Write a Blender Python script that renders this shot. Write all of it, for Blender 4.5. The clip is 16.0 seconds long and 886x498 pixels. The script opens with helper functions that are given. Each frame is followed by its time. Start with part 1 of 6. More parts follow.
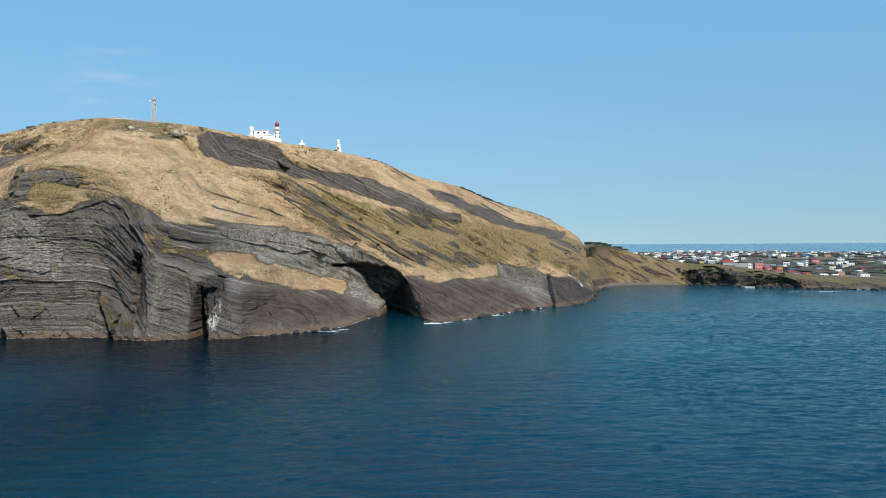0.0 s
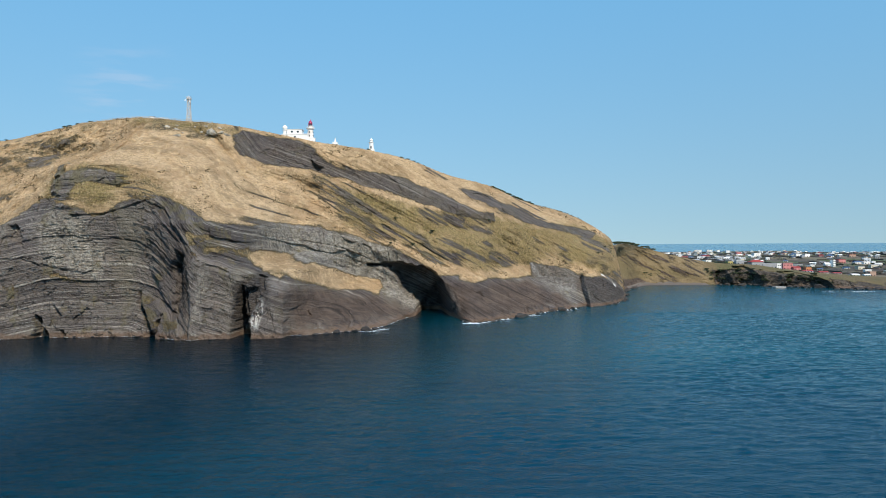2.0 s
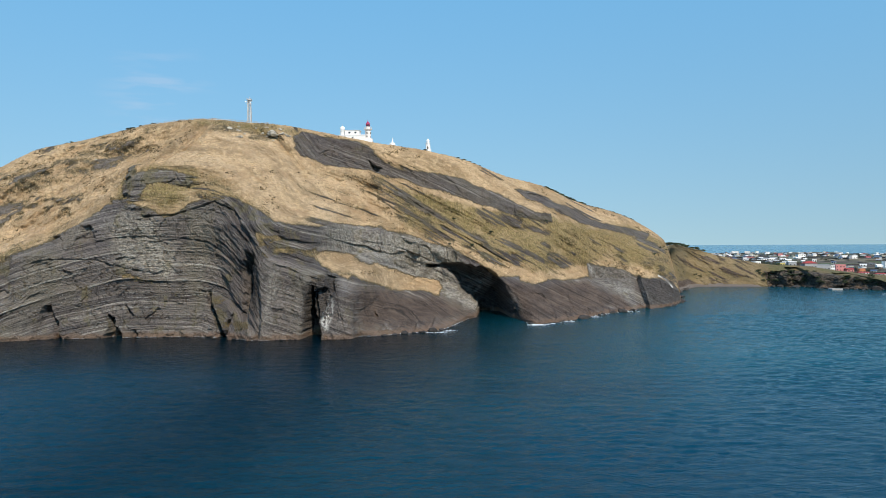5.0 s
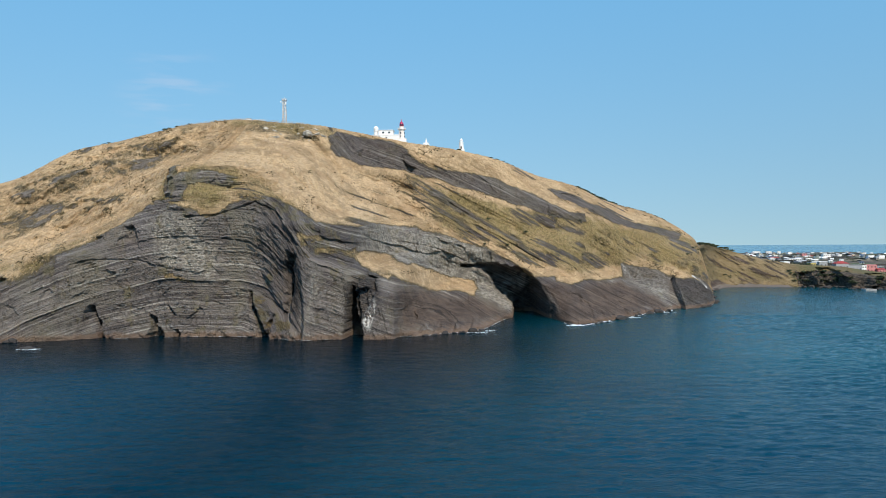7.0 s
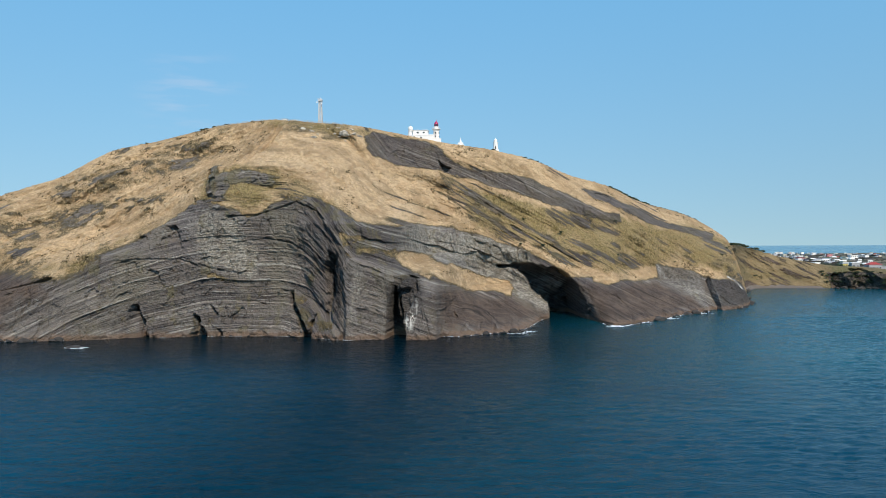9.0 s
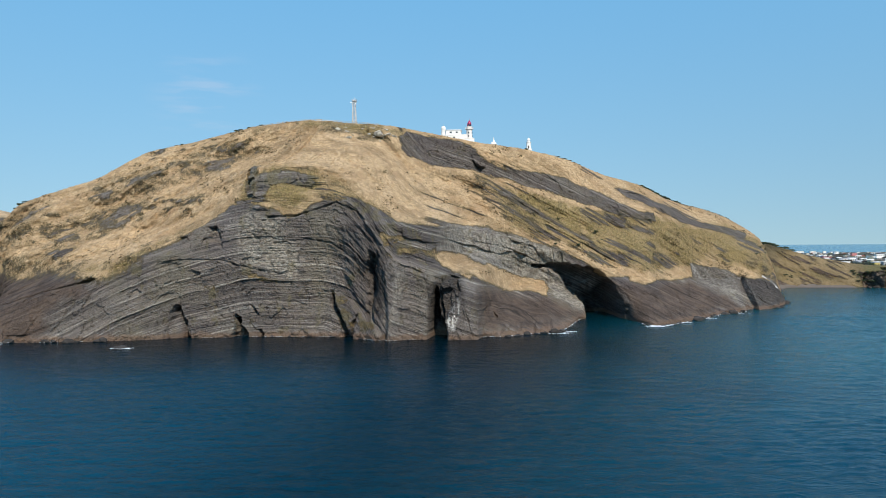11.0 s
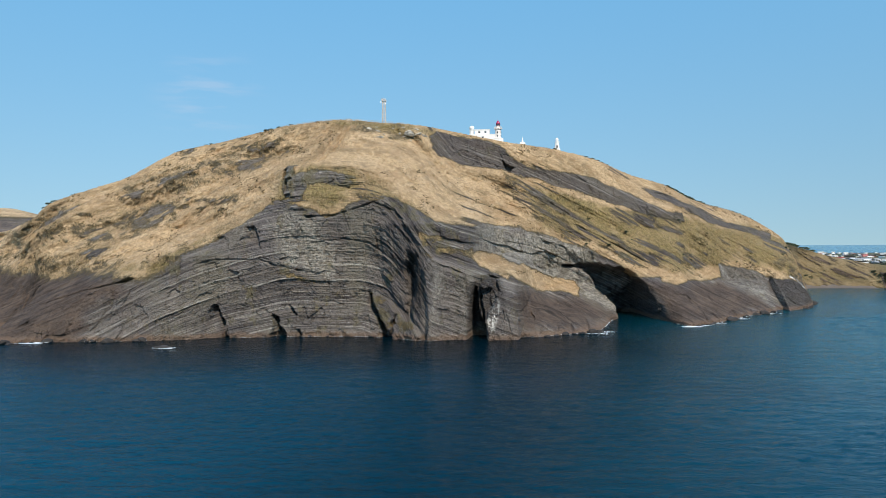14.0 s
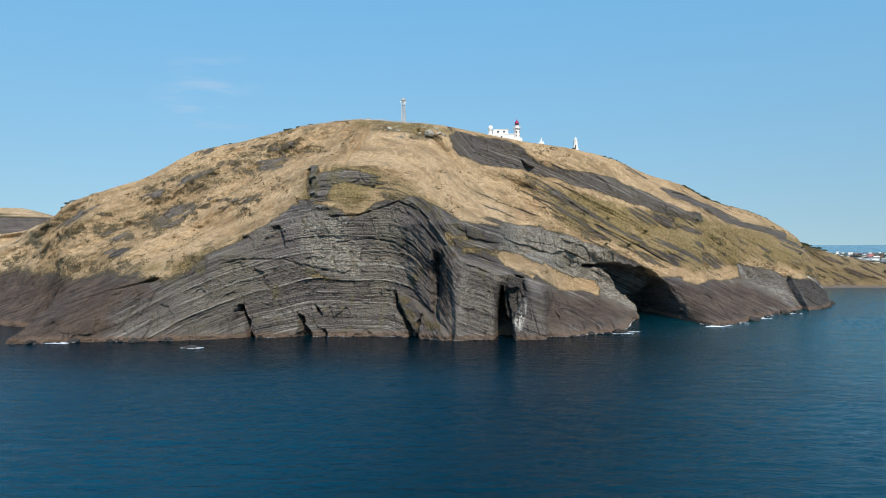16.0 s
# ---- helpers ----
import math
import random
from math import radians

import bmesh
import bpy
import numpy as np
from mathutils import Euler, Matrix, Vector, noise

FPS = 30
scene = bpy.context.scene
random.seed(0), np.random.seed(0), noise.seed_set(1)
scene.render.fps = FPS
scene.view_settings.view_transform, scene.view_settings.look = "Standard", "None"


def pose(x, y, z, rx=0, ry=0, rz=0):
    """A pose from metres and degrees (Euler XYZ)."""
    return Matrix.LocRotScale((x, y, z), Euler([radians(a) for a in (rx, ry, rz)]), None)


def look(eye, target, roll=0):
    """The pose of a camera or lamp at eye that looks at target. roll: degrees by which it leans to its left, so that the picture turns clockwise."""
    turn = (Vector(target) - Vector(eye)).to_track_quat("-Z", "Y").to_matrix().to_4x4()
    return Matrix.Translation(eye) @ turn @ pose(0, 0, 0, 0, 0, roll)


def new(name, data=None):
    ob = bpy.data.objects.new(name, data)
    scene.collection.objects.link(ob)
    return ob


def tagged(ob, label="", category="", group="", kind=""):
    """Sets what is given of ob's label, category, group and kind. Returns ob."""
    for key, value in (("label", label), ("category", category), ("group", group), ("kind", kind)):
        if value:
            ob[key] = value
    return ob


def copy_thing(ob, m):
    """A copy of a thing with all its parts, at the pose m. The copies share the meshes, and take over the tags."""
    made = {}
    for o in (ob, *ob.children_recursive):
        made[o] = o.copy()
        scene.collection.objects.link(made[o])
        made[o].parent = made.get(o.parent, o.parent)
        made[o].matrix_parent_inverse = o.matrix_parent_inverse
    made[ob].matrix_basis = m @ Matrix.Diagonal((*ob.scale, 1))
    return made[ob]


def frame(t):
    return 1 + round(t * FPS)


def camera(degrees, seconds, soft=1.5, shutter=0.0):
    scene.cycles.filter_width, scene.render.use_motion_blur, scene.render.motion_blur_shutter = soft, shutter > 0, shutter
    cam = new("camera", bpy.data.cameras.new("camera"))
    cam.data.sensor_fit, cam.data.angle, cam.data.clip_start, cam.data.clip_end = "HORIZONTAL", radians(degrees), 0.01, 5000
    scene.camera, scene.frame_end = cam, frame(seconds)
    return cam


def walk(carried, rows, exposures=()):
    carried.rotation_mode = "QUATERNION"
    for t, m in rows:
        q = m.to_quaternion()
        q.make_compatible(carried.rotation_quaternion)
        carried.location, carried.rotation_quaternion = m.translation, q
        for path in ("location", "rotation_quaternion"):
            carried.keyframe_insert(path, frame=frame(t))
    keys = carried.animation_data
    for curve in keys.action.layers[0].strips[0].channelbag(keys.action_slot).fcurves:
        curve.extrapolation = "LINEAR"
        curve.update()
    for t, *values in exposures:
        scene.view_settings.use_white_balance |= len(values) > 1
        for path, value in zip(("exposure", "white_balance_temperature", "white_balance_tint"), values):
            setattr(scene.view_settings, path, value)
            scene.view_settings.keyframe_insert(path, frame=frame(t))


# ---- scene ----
cam = camera(60.6, 16.0, soft=0.8)
PATH = [
    (0, (-2.898, -4.36, 45.256), (-2.884, -2.36, 45.239), -0.3),
    (0.5, (-6.538, -3.54, 45.184), (-6.527, -1.54, 45.168), -0.3),
    (1, (-10.263, -2.679, 45.077), (-10.258, -0.679, 45.061), -0.3),
    (1.5, (-13.952, -1.84, 44.957), (-13.956, 0.16, 44.941), -0.3),
    (2, (-17.632, -1.122, 44.929), (-17.65, 0.878, 44.912), -0.3),
    (2.5, (-21.243, -0.571, 44.885), (-21.273, 1.429, 44.869), -0.3),
    (3, (-24.791, -0.083, 44.841), (-24.833, 1.917, 44.826), -0.3),
    (3.5, (-28.248, 0.236, 44.834), (-28.303, 2.235, 44.818), -0.3),
    (4, (-31.596, 0.479, 44.841), (-31.663, 2.478, 44.826), -0.3),
    (6.5, (-48.049, 1.557, 44.771), (-48.168, 3.553, 44.758), -0.3),
    (7, (-51.23, 1.564, 44.782), (-51.358, 3.56, 44.769), -0.3),
    (7.5, (-54.295, 1.545, 44.797), (-54.434, 3.54, 44.785), -0.2),
    (8, (-57.449, 1.485, 44.838), (-57.598, 3.48, 44.826), -0.2),
    (8.5, (-60.694, 1.414, 44.896), (-60.853, 3.407, 44.884), -0.2),
    (9, (-63.987, 1.31, 44.965), (-64.156, 3.303, 44.952), -0.2),
    (11.5, (-80.292, 1.203, 44.853), (-80.502, 3.192, 44.841), -0.4),
    (12, (-83.376, 1.111, 44.856), (-83.587, 3.1, 44.844), -0.4),
    (12.5, (-86.457, 0.916, 44.828), (-86.667, 2.905, 44.816), -0.4),
    (13, (-89.488, 0.76, 44.863), (-89.698, 2.749, 44.852), -0.4),
    (13.5, (-92.343, 0.591, 44.903), (-92.554, 2.58, 44.891), -0.3),
    (14, (-95.243, 0.436, 44.898), (-95.453, 2.425, 44.886), -0.3),
    (14.5, (-98.15, 0.306, 44.853), (-98.36, 2.294, 44.841), -0.3),
    (15, (-101.202, -0.002, 44.855), (-101.412, 1.987, 44.843), -0.3),
    (15.5, (-104.553, -0.327, 44.843), (-104.763, 1.662, 44.831), -0.3),
    (16, (-108.055, -0.506, 44.82), (-108.264, 1.483, 44.808), -0.3),
]
walk(cam, [(t, look(eye, target, roll)) for t, eye, target, roll in PATH])

# ---- sky and sun ----
SUN_ELEVATION, SUN_AZIMUTH = 45.0, 157.0  # degrees; azimuth clockwise from +y
sun_way = Vector((math.sin(radians(SUN_AZIMUTH)) * math.cos(radians(SUN_ELEVATION)),
                  math.cos(radians(SUN_AZIMUTH)) * math.cos(radians(SUN_ELEVATION)), math.sin(radians(SUN_ELEVATION))))
HAZE, CLEAR = (0.67, 0.67, 0.53, 1), (0.73, 1.15, 1.11, 1)
world = bpy.data.worlds.new("world")
scene.world = world
world.use_nodes = True
wt = world.node_tree
wt.nodes.clear()


def link(tree, a, b):
    tree.links.new(a, b)


w_out = wt.nodes.new("ShaderNodeOutputWorld")
w_bg = wt.nodes.new("ShaderNodeBackground")
w_sky = wt.nodes.new("ShaderNodeTexSky")
w_sky.sky_type, w_sky.sun_disc = "NISHITA", False
w_sky.sun_elevation, w_sky.sun_rotation = radians(SUN_ELEVATION), radians(SUN_AZIMUTH)
w_sky.altitude, w_sky.air_density, w_sky.dust_density, w_sky.ozone_density = 0, 1.0, 0.05, 0.4
w_co = wt.nodes.new("ShaderNodeTexCoord")
w_up = wt.nodes.new("ShaderNodeVectorMath")
w_up.operation, w_up.inputs[1].default_value = "ADD", (0, 0, 0.24)
link(wt, w_co.outputs["Generated"], w_up.inputs[0])
link(wt, w_up.outputs[0], w_sky.inputs["Vector"])
w_bg.inputs["Strength"].default_value = 0.243
w_tint = wt.nodes.new("ShaderNodeMix")
w_tint.data_type, w_tint.blend_type = "RGBA", "MULTIPLY"
w_tint.inputs["Factor"].default_value = 1.0
w_split = wt.nodes.new("ShaderNodeSeparateXYZ")
link(wt, w_co.outputs["Generated"], w_split.inputs[0])
w_rise = wt.nodes.new("ShaderNodeValToRGB")  # haze: the low sky is greyer, the high sky a clearer blue
w_rise.color_ramp.elements[0].position, w_rise.color_ramp.elements[0].color = 0.0, HAZE
w_rise.color_ramp.elements[1].position, w_rise.color_ramp.elements[1].color = 0.32, CLEAR
w_zenith = w_rise.color_ramp.elements.new(0.85)
w_zenith.color = (0.34, 0.92, 1.12, 1)
link(wt, w_split.outputs["Z"], w_rise.inputs["Fac"])
link(wt, w_rise.outputs["Color"], w_tint.inputs["B"])
link(wt, w_sky.outputs[0], w_tint.inputs["A"])
# a few faint wisps of cirrus low in the west
w_near = wt.nodes.new("ShaderNodeVectorMath")
w_near.operation, w_near.inputs[1].default_value = "DISTANCE", (-0.385, 0.905, 0.180)
link(wt, w_co.outputs["Generated"], w_near.inputs[0])
w_fade = wt.nodes.new("ShaderNodeMapRange")
w_fade.interpolation_type = "SMOOTHSTEP"
for socket, value in zip(w_fade.inputs[1:], (0.0, 0.085, 1.0, 0.0)):
    socket.default_value = value
link(wt, w_near.outputs["Value"], w_fade.inputs[0])
w_long = wt.nodes.new("ShaderNodeVectorMath")
w_long.operation, w_long.inputs[1].default_value = "MULTIPLY", (1.0, 1.0, 6.0)
link(wt, w_co.outputs["Generated"], w_long.inputs[0])
w_wisp = wt.nodes.new("ShaderNodeTexNoise")
w_wisp.inputs["Scale"].default_value, w_wisp.inputs["Detail"].default_value = 13.0, 5.0
link(wt, w_long.outputs[0], w_wisp.inputs["Vector"])
w_thin = wt.nodes.new("ShaderNodeMapRange")
w_thin.interpolation_type = "SMOOTHSTEP"
for socket, value in zip(w_thin.inputs[1:], (0.46, 0.72, 0.0, 0.28)):
    socket.default_value = value
link(wt, w_wisp.outputs["Fac"], w_thin.inputs[0])
w_share = wt.nodes.new("ShaderNodeMath")
w_share.operation = "MULTIPLY"
link(wt, w_fade.outputs[0], w_share.inputs[0])
link(wt, w_thin.outputs[0], w_share.inputs[1])
w_cirrus = wt.nodes.new("ShaderNodeMix")
w_cirrus.data_type = "RGBA"
w_cirrus.inputs["B"].default_value = (2.6, 2.8, 3.3, 1)
link(wt, w_share.outputs[0], w_cirrus.inputs["Factor"])
link(wt, w_tint.outputs["Result"], w_cirrus.inputs["A"])
link(wt, w_cirrus.outputs["Result"], w_bg.inputs["Color"])
link(wt, w_bg.outputs[0], w_out.inputs["Surface"])

sun = new("sun", bpy.data.lights.new("sun", "SUN"))
sun.data.energy, sun.data.angle, sun.data.color = 4.9, radians(0.53), (1.0, 0.868, 0.70)
sun.matrix_world = look((0, 0, 600), Vector((0, 0, 600)) - sun_way)


# ---- materials ----
class Nodes:
    """Short hand for node materials."""

    def __init__(self, name):
        self.mat = bpy.data.materials.new(name)
        self.mat.use_nodes = True
        self.tree = self.mat.node_tree
        self.bsdf = self.tree.nodes["Principled BSDF"]

    def put(self, socket, value):
        if isinstance(value, bpy.types.NodeSocket):
            self.tree.links.new(value, socket)
        elif isinstance(value, tuple) and len(value) == 3 and socket.type == "RGBA":
            socket.default_value = (*value, 1)
        else:
            socket.default_value = value

    def set(self, **values):
        for key, value in values.items():
            self.put(self.bsdf.inputs[key.replace("_", " ")], value)
        return self

    def attr(self, name, out="Fac"):
        n = self.tree.nodes.new("ShaderNodeAttribute")
        n.attribute_name = name
        return n.outputs[out]

    def place(self):
        return self.tree.nodes.new("ShaderNodeNewGeometry").outputs["Position"]

    def chance(self):
        return self.tree.nodes.new("ShaderNodeObjectInfo").outputs["Random"]

    def split(self, v):
        n = self.tree.nodes.new("ShaderNodeSeparateXYZ")
        self.put(n.inputs[0], v)
        return n.outputs

    def join(self, x, y, z):
        n = self.tree.nodes.new("ShaderNodeCombineXYZ")
        for socket, value in zip(n.inputs, (x, y, z)):
            self.put(socket, value)
        return n.outputs[0]

    def vec(self, op, a, b):
        n = self.tree.nodes.new("ShaderNodeVectorMath")
        n.operation = op
        self.put(n.inputs[0], a), self.put(n.inputs[1], b)
        return n.outputs[0]

    def sum(self, op, a, b=0.0, clamp=False):
        n = self.tree.nodes.new("ShaderNodeMath")
        n.operation, n.use_clamp = op, clamp
        self.put(n.inputs[0], a), self.put(n.inputs[1], b)
        return n.outputs[0]

    def noise(self, vector, scale, detail=4.0, rough=0.55, warp=0.0):
        n = self.tree.nodes.new("ShaderNodeTexNoise")
        self.put(n.inputs["Vector"], vector)
        n.inputs["Scale"].default_value, n.inputs["Detail"].default_value = scale, detail
        n.inputs["Roughness"].default_value, n.inputs["Distortion"].default_value = rough, warp
        return n.outputs["Fac"]

    def cells(self, vector, scale, chance=0.9):
        n = self.tree.nodes.new("ShaderNodeTexVoronoi")
        n.feature = "DISTANCE_TO_EDGE"
        self.put(n.inputs["Vector"], vector)
        n.inputs["Scale"].default_value, n.inputs["Randomness"].default_value = scale, chance
        return n.outputs["Distance"]

    def range(self, v, a, b, lo=0.0, hi=1.0, soft=True):
        n = self.tree.nodes.new("ShaderNodeMapRange")
        n.interpolation_type = "SMOOTHSTEP" if soft else "LINEAR"
        for socket, value in zip(n.inputs, (v, a, b, lo, hi)):
            self.put(socket, value)
        return n.outputs[0]

    def mix(self, f, a, b, kind="MIX"):
        n = self.tree.nodes.new("ShaderNodeMix")
        n.data_type, n.blend_type = "RGBA", kind
        self.put(n.inputs["Factor"], f), self.put(n.inputs["A"], a), self.put(n.inputs["B"], b)
        return n.outputs["Result"]

    def bump(self, height, strength, distance):
        n = self.tree.nodes.new("ShaderNodeBump")
        n.inputs["Strength"].default_value, n.inputs["Distance"].default_value = strength, distance
        self.put(n.inputs["Height"], height)
        return n.outputs[0]


def hill_material():
    m = Nodes("hill_ground")
    p = m.place()
    x, y, z = m.split(p)
    bed = m.attr("bed")
    cover = m.tree.nodes.new("ShaderNodeAttribute")
    cover.attribute_name = "cover"
    rock, brown, green = m.split(cover.outputs["Vector"])
    # bedded ash: thin layers that follow the fold, broken by blotches
    wave = m.noise(p, 0.05, 3)
    beds = m.sum("ADD", bed, m.sum("MULTIPLY", wave, 3.0))
    lay = m.join(m.sum("MULTIPLY", x, 0.012), m.sum("MULTIPLY", y, 0.012), beds)
    coarse = m.noise(lay, 0.16, 3, 0.65)
    fine = m.noise(lay, 0.9, 4, 0.7)
    thin = m.noise(lay, 2.6, 2, 0.6)
    blotch = m.noise(p, 0.09, 5, 0.62)
    grain = m.noise(p, 1.1, 6, 0.75)
    chips = m.noise(m.vec("MULTIPLY", p, (1.0, 1.0, 1.6)), 0.55, 5, 0.75)
    stratum = m.attr("stratum")
    grey = m.mix(m.range(m.sum("ADD", stratum, m.sum("MULTIPLY", m.sum("SUBTRACT", coarse, 0.5), 1.6)), -0.8, 0.9), (0.104, 0.091, 0.086), (0.270, 0.236, 0.206))
    grey = m.mix(m.range(fine, 0.52, 0.66, 0, 0.45), grey, (0.300, 0.275, 0.245))
    line = m.noise(m.join(m.sum("MULTIPLY", x, 0.010), m.sum("MULTIPLY", y, 0.010), beds), 1.7, 3, 0.75)
    grey = m.mix(m.sum("MULTIPLY", m.range(line, 0.585, 0.63), m.range(blotch, 0.40, 0.60, 0.25, 0.9)), grey, (0.44, 0.42, 0.38))
    grey = m.mix(m.range(line, 0.43, 0.38, 0, 0.7), grey, (0.055, 0.050, 0.049))
    zone = m.noise(m.vec("MULTIPLY", p, (1.0, 1.0, 0.7)), 0.030, 4, 0.55)
    grey = m.mix(m.range(zone, 0.50, 0.64, 0, 0.55), grey, m.mix(fine, (0.13, 0.115, 0.080), (0.34, 0.31, 0.235)))
    grey = m.mix(m.range(zone, 0.46, 0.36, 0, 0.5), grey, m.mix(fine, (0.085, 0.076, 0.080), (0.185, 0.165, 0.168)))
    grey = m.mix(m.sum("MULTIPLY", m.attr("seam"), m.range(grain, 0.35, 0.6, 0.25, 0.9)), grey, (0.52, 0.485, 0.42))
    grey = m.mix(m.range(thin, 0.40, 0.34, 0, 0.5), grey, (0.045, 0.041, 0.040))
    grey = m.mix(m.range(chips, 0.58, 0.70, 0, 0.4), grey, (0.330, 0.305, 0.265))
    grey = m.mix(m.range(chips, 0.40, 0.30, 0, 0.5), grey, (0.045, 0.041, 0.040))
    drip = m.noise(m.vec("MULTIPLY", p, (1.0, 1.0, 0.16)), 0.24, 6, 0.68)
    grey = m.mix(m.range(drip, 0.60, 0.70, 0, 0.35), grey, (0.36, 0.335, 0.290))
    grey = m.mix(m.range(drip, 0.40, 0.30, 0, 0.4), grey, (0.052, 0.047, 0.044))
    pale = m.attr("pale")
    # joints: thin black cracks, upright and slanting, and white flecks of broken stone
    bent = m.vec("ADD", p, m.vec("MULTIPLY", m.join(m.noise(p, 0.35, 4), m.noise(p, 0.30, 4), m.noise(p, 0.4, 4)), (3.5, 3.5, 5.0)))
    joint = m.cells(m.vec("MULTIPLY", bent, (1.0, 0.7, 0.22)), 0.20)
    split = m.cells(m.vec("MULTIPLY", bent, (1.0, 0.7, 1.3)), 0.45)
    broken = m.range(m.noise(p, 0.10, 5), 0.47, 0.60)
    crack = m.sum("MULTIPLY", m.sum("MAXIMUM", m.range(joint, 0.040, 0.012), m.sum("MULTIPLY", m.range(split, 0.05, 0.015), 0.3)), broken)
    fleck = m.range(m.noise(m.vec("MULTIPLY", p, (1.0, 1.0, 1.5)), 1.3, 3, 0.6), 0.61, 0.67)
    fleck = m.sum("MULTIPLY", fleck, m.range(m.noise(p, 0.07, 4, 0.6), 0.55, 0.66))
    grey = m.mix(m.sum("MULTIPLY", pale, m.range(drip, 0.40, 0.55, 0.50, 0.95)), grey, m.mix(m.range(chips, 0.40, 0.62), (0.220, 0.200, 0.165), (0.52, 0.480, 0.405)))
    grey = m.mix(m.sum("MULTIPLY", pale, m.range(drip, 0.40, 0.32, 0, 0.6)), grey, (0.060, 0.055, 0.050))
    grey = m.mix(m.sum("MULTIPLY", fleck, 0.7), grey, (0.56, 0.53, 0.47))
    grey = m.mix(m.sum("MULTIPLY", crack, 0.16), grey, (0.022, 0.020, 0.019))
    lime = m.noise(m.vec("MULTIPLY", p, (1.0, 1.0, 0.35)), 0.8, 4, 0.7)
    grey = m.mix(m.sum("MULTIPLY", m.attr("white"), m.range(lime, 0.43, 0.53)), grey, (0.80, 0.78, 0.72))
    lichen = m.noise(m.vec("MULTIPLY", p, (1.0, 1.0, 0.55)), 0.16, 5, 0.6)
    grey = m.mix(m.range(m.sum("ADD", lichen, m.sum("MULTIPLY", green, 0.12)), 0.56, 0.70, 0, 0.7), grey, m.mix(chips, (0.10, 0.085, 0.048), (0.27, 0.235, 0.130)))
    umber = m.mix(m.range(blotch, 0.35, 0.65), (0.080, 0.057, 0.045), (0.164, 0.119, 0.090))
    umber = m.mix(m.range(fine, 0.45, 0.75, 0, 0.6), umber, (0.175, 0.134, 0.108))
    umber = m.mix(m.range(fine, 0.46, 0.36, 0, 0.75), umber, (0.030, 0.025, 0.022))
    umber = m.mix(m.range(thin, 0.56, 0.66, 0, 0.5), umber, (0.22, 0.175, 0.140))
    umber = m.mix(m.range(chips, 0.43, 0.33, 0, 0.7), umber, (0.032, 0.026, 0.024))
    umber = m.mix(m.sum("MULTIPLY", crack, 0.5), umber, (0.022, 0.018, 0.016))
    stone = m.mix(m.sum("ADD", brown, m.sum("MULTIPLY", m.sum("SUBTRACT", blotch, 0.5), 0.6), True), grey, umber)
    # dark tone: painted shade of point, cave, cleft and fold; darker upper beds
    dark_stone_shade = m.mix(m.range(chips, 0.40, 0.64), (0.024, 0.021, 0.020), (0.110, 0.096, 0.086))
    stone = m.mix(m.sum("MULTIPLY", m.attr("dark"), 0.8), stone, dark_stone_shade)
    lava = m.mix(m.range(chips, 0.40, 0.62), (0.055, 0.046, 0.039), (0.185, 0.150, 0.112))
    stone = m.mix(m.range(x, 245, 262), stone, lava)
    # the wetted, weed-red foot above the water
    foot = m.range(m.sum("ADD", z, m.sum("MULTIPLY", m.sum("SUBTRACT", m.noise(p, 0.25, 4), 0.5), 4.0)), 3.2, 1.2)
    stone = m.mix(m.sum("MULTIPLY", foot, 0.8), stone, m.mix(grain, (0.150, 0.090, 0.060), (0.33, 0.235, 0.165)))
    # dry winter grass in tufts, greener where it is damp
    tuft = m.noise(m.vec("MULTIPLY", p, (1.0, 0.7, 0.7)), 0.75, 6, 0.78)
    patch = m.noise(p, 0.035, 5, 0.6)
    streak = m.noise(m.vec("MULTIPLY", p, (0.30, 0.12, 0.16)), 0.9, 4, 0.6, 1.0)
    straw = m.mix(m.range(tuft, 0.36, 0.62), (0.43, 0.304, 0.175), (0.635, 0.46, 0.277))
    straw = m.mix(m.range(patch, 0.42, 0.60, 0, 0.65), straw, (0.400, 0.265, 0.145))
    swath = m.noise(m.join(m.sum("MULTIPLY", x, 0.022), m.sum("MULTIPLY", y, 0.022), m.sum("MULTIPLY", bed, 0.11)), 1.0, 5, 0.62, 0.4)
    straw = m.mix(m.range(swath, 0.50, 0.36, 0, 0.75), straw, m.mix(tuft, (0.185, 0.128, 0.066), (0.36, 0.25, 0.135)))
    straw = m.mix(m.range(swath, 0.52, 0.66, 0, 0.7), straw, m.mix(tuft, (0.52, 0.375, 0.215), (0.78, 0.58, 0.36)))
    straw = m.mix(m.range(streak, 0.52, 0.66, 0, 0.6), straw, (0.70, 0.52, 0.31))
    straw = m.mix(m.range(m.noise(p, 0.11, 5, 0.7), 0.52, 0.66, 0, 0.55), straw, (0.235, 0.172, 0.100))
    rows = m.noise(m.vec("MULTIPLY", p, (0.16, 0.16, 0.9)), 1.0, 5, 0.72, 0.6)  # terracettes trodden along the slope
    straw = m.mix(m.range(rows, 0.46, 0.36, 0, 0.6), straw, m.mix(tuft, (0.20, 0.145, 0.082), (0.36, 0.265, 0.155)))
    straw = m.mix(m.range(rows, 0.58, 0.68, 0, 0.45), straw, (0.68, 0.52, 0.335))
    olive = m.mix(m.range(tuft, 0.35, 0.66), (0.095, 0.078, 0.027), (0.300, 0.235, 0.092))
    damp = m.sum("ADD", green, m.sum("MULTIPLY", m.sum("SUBTRACT", m.noise(p, 0.07, 5, 0.65), 0.5), 1.3))
    turf = m.mix(m.range(damp, 0.45, 1.05, 0, 0.85), straw, olive)
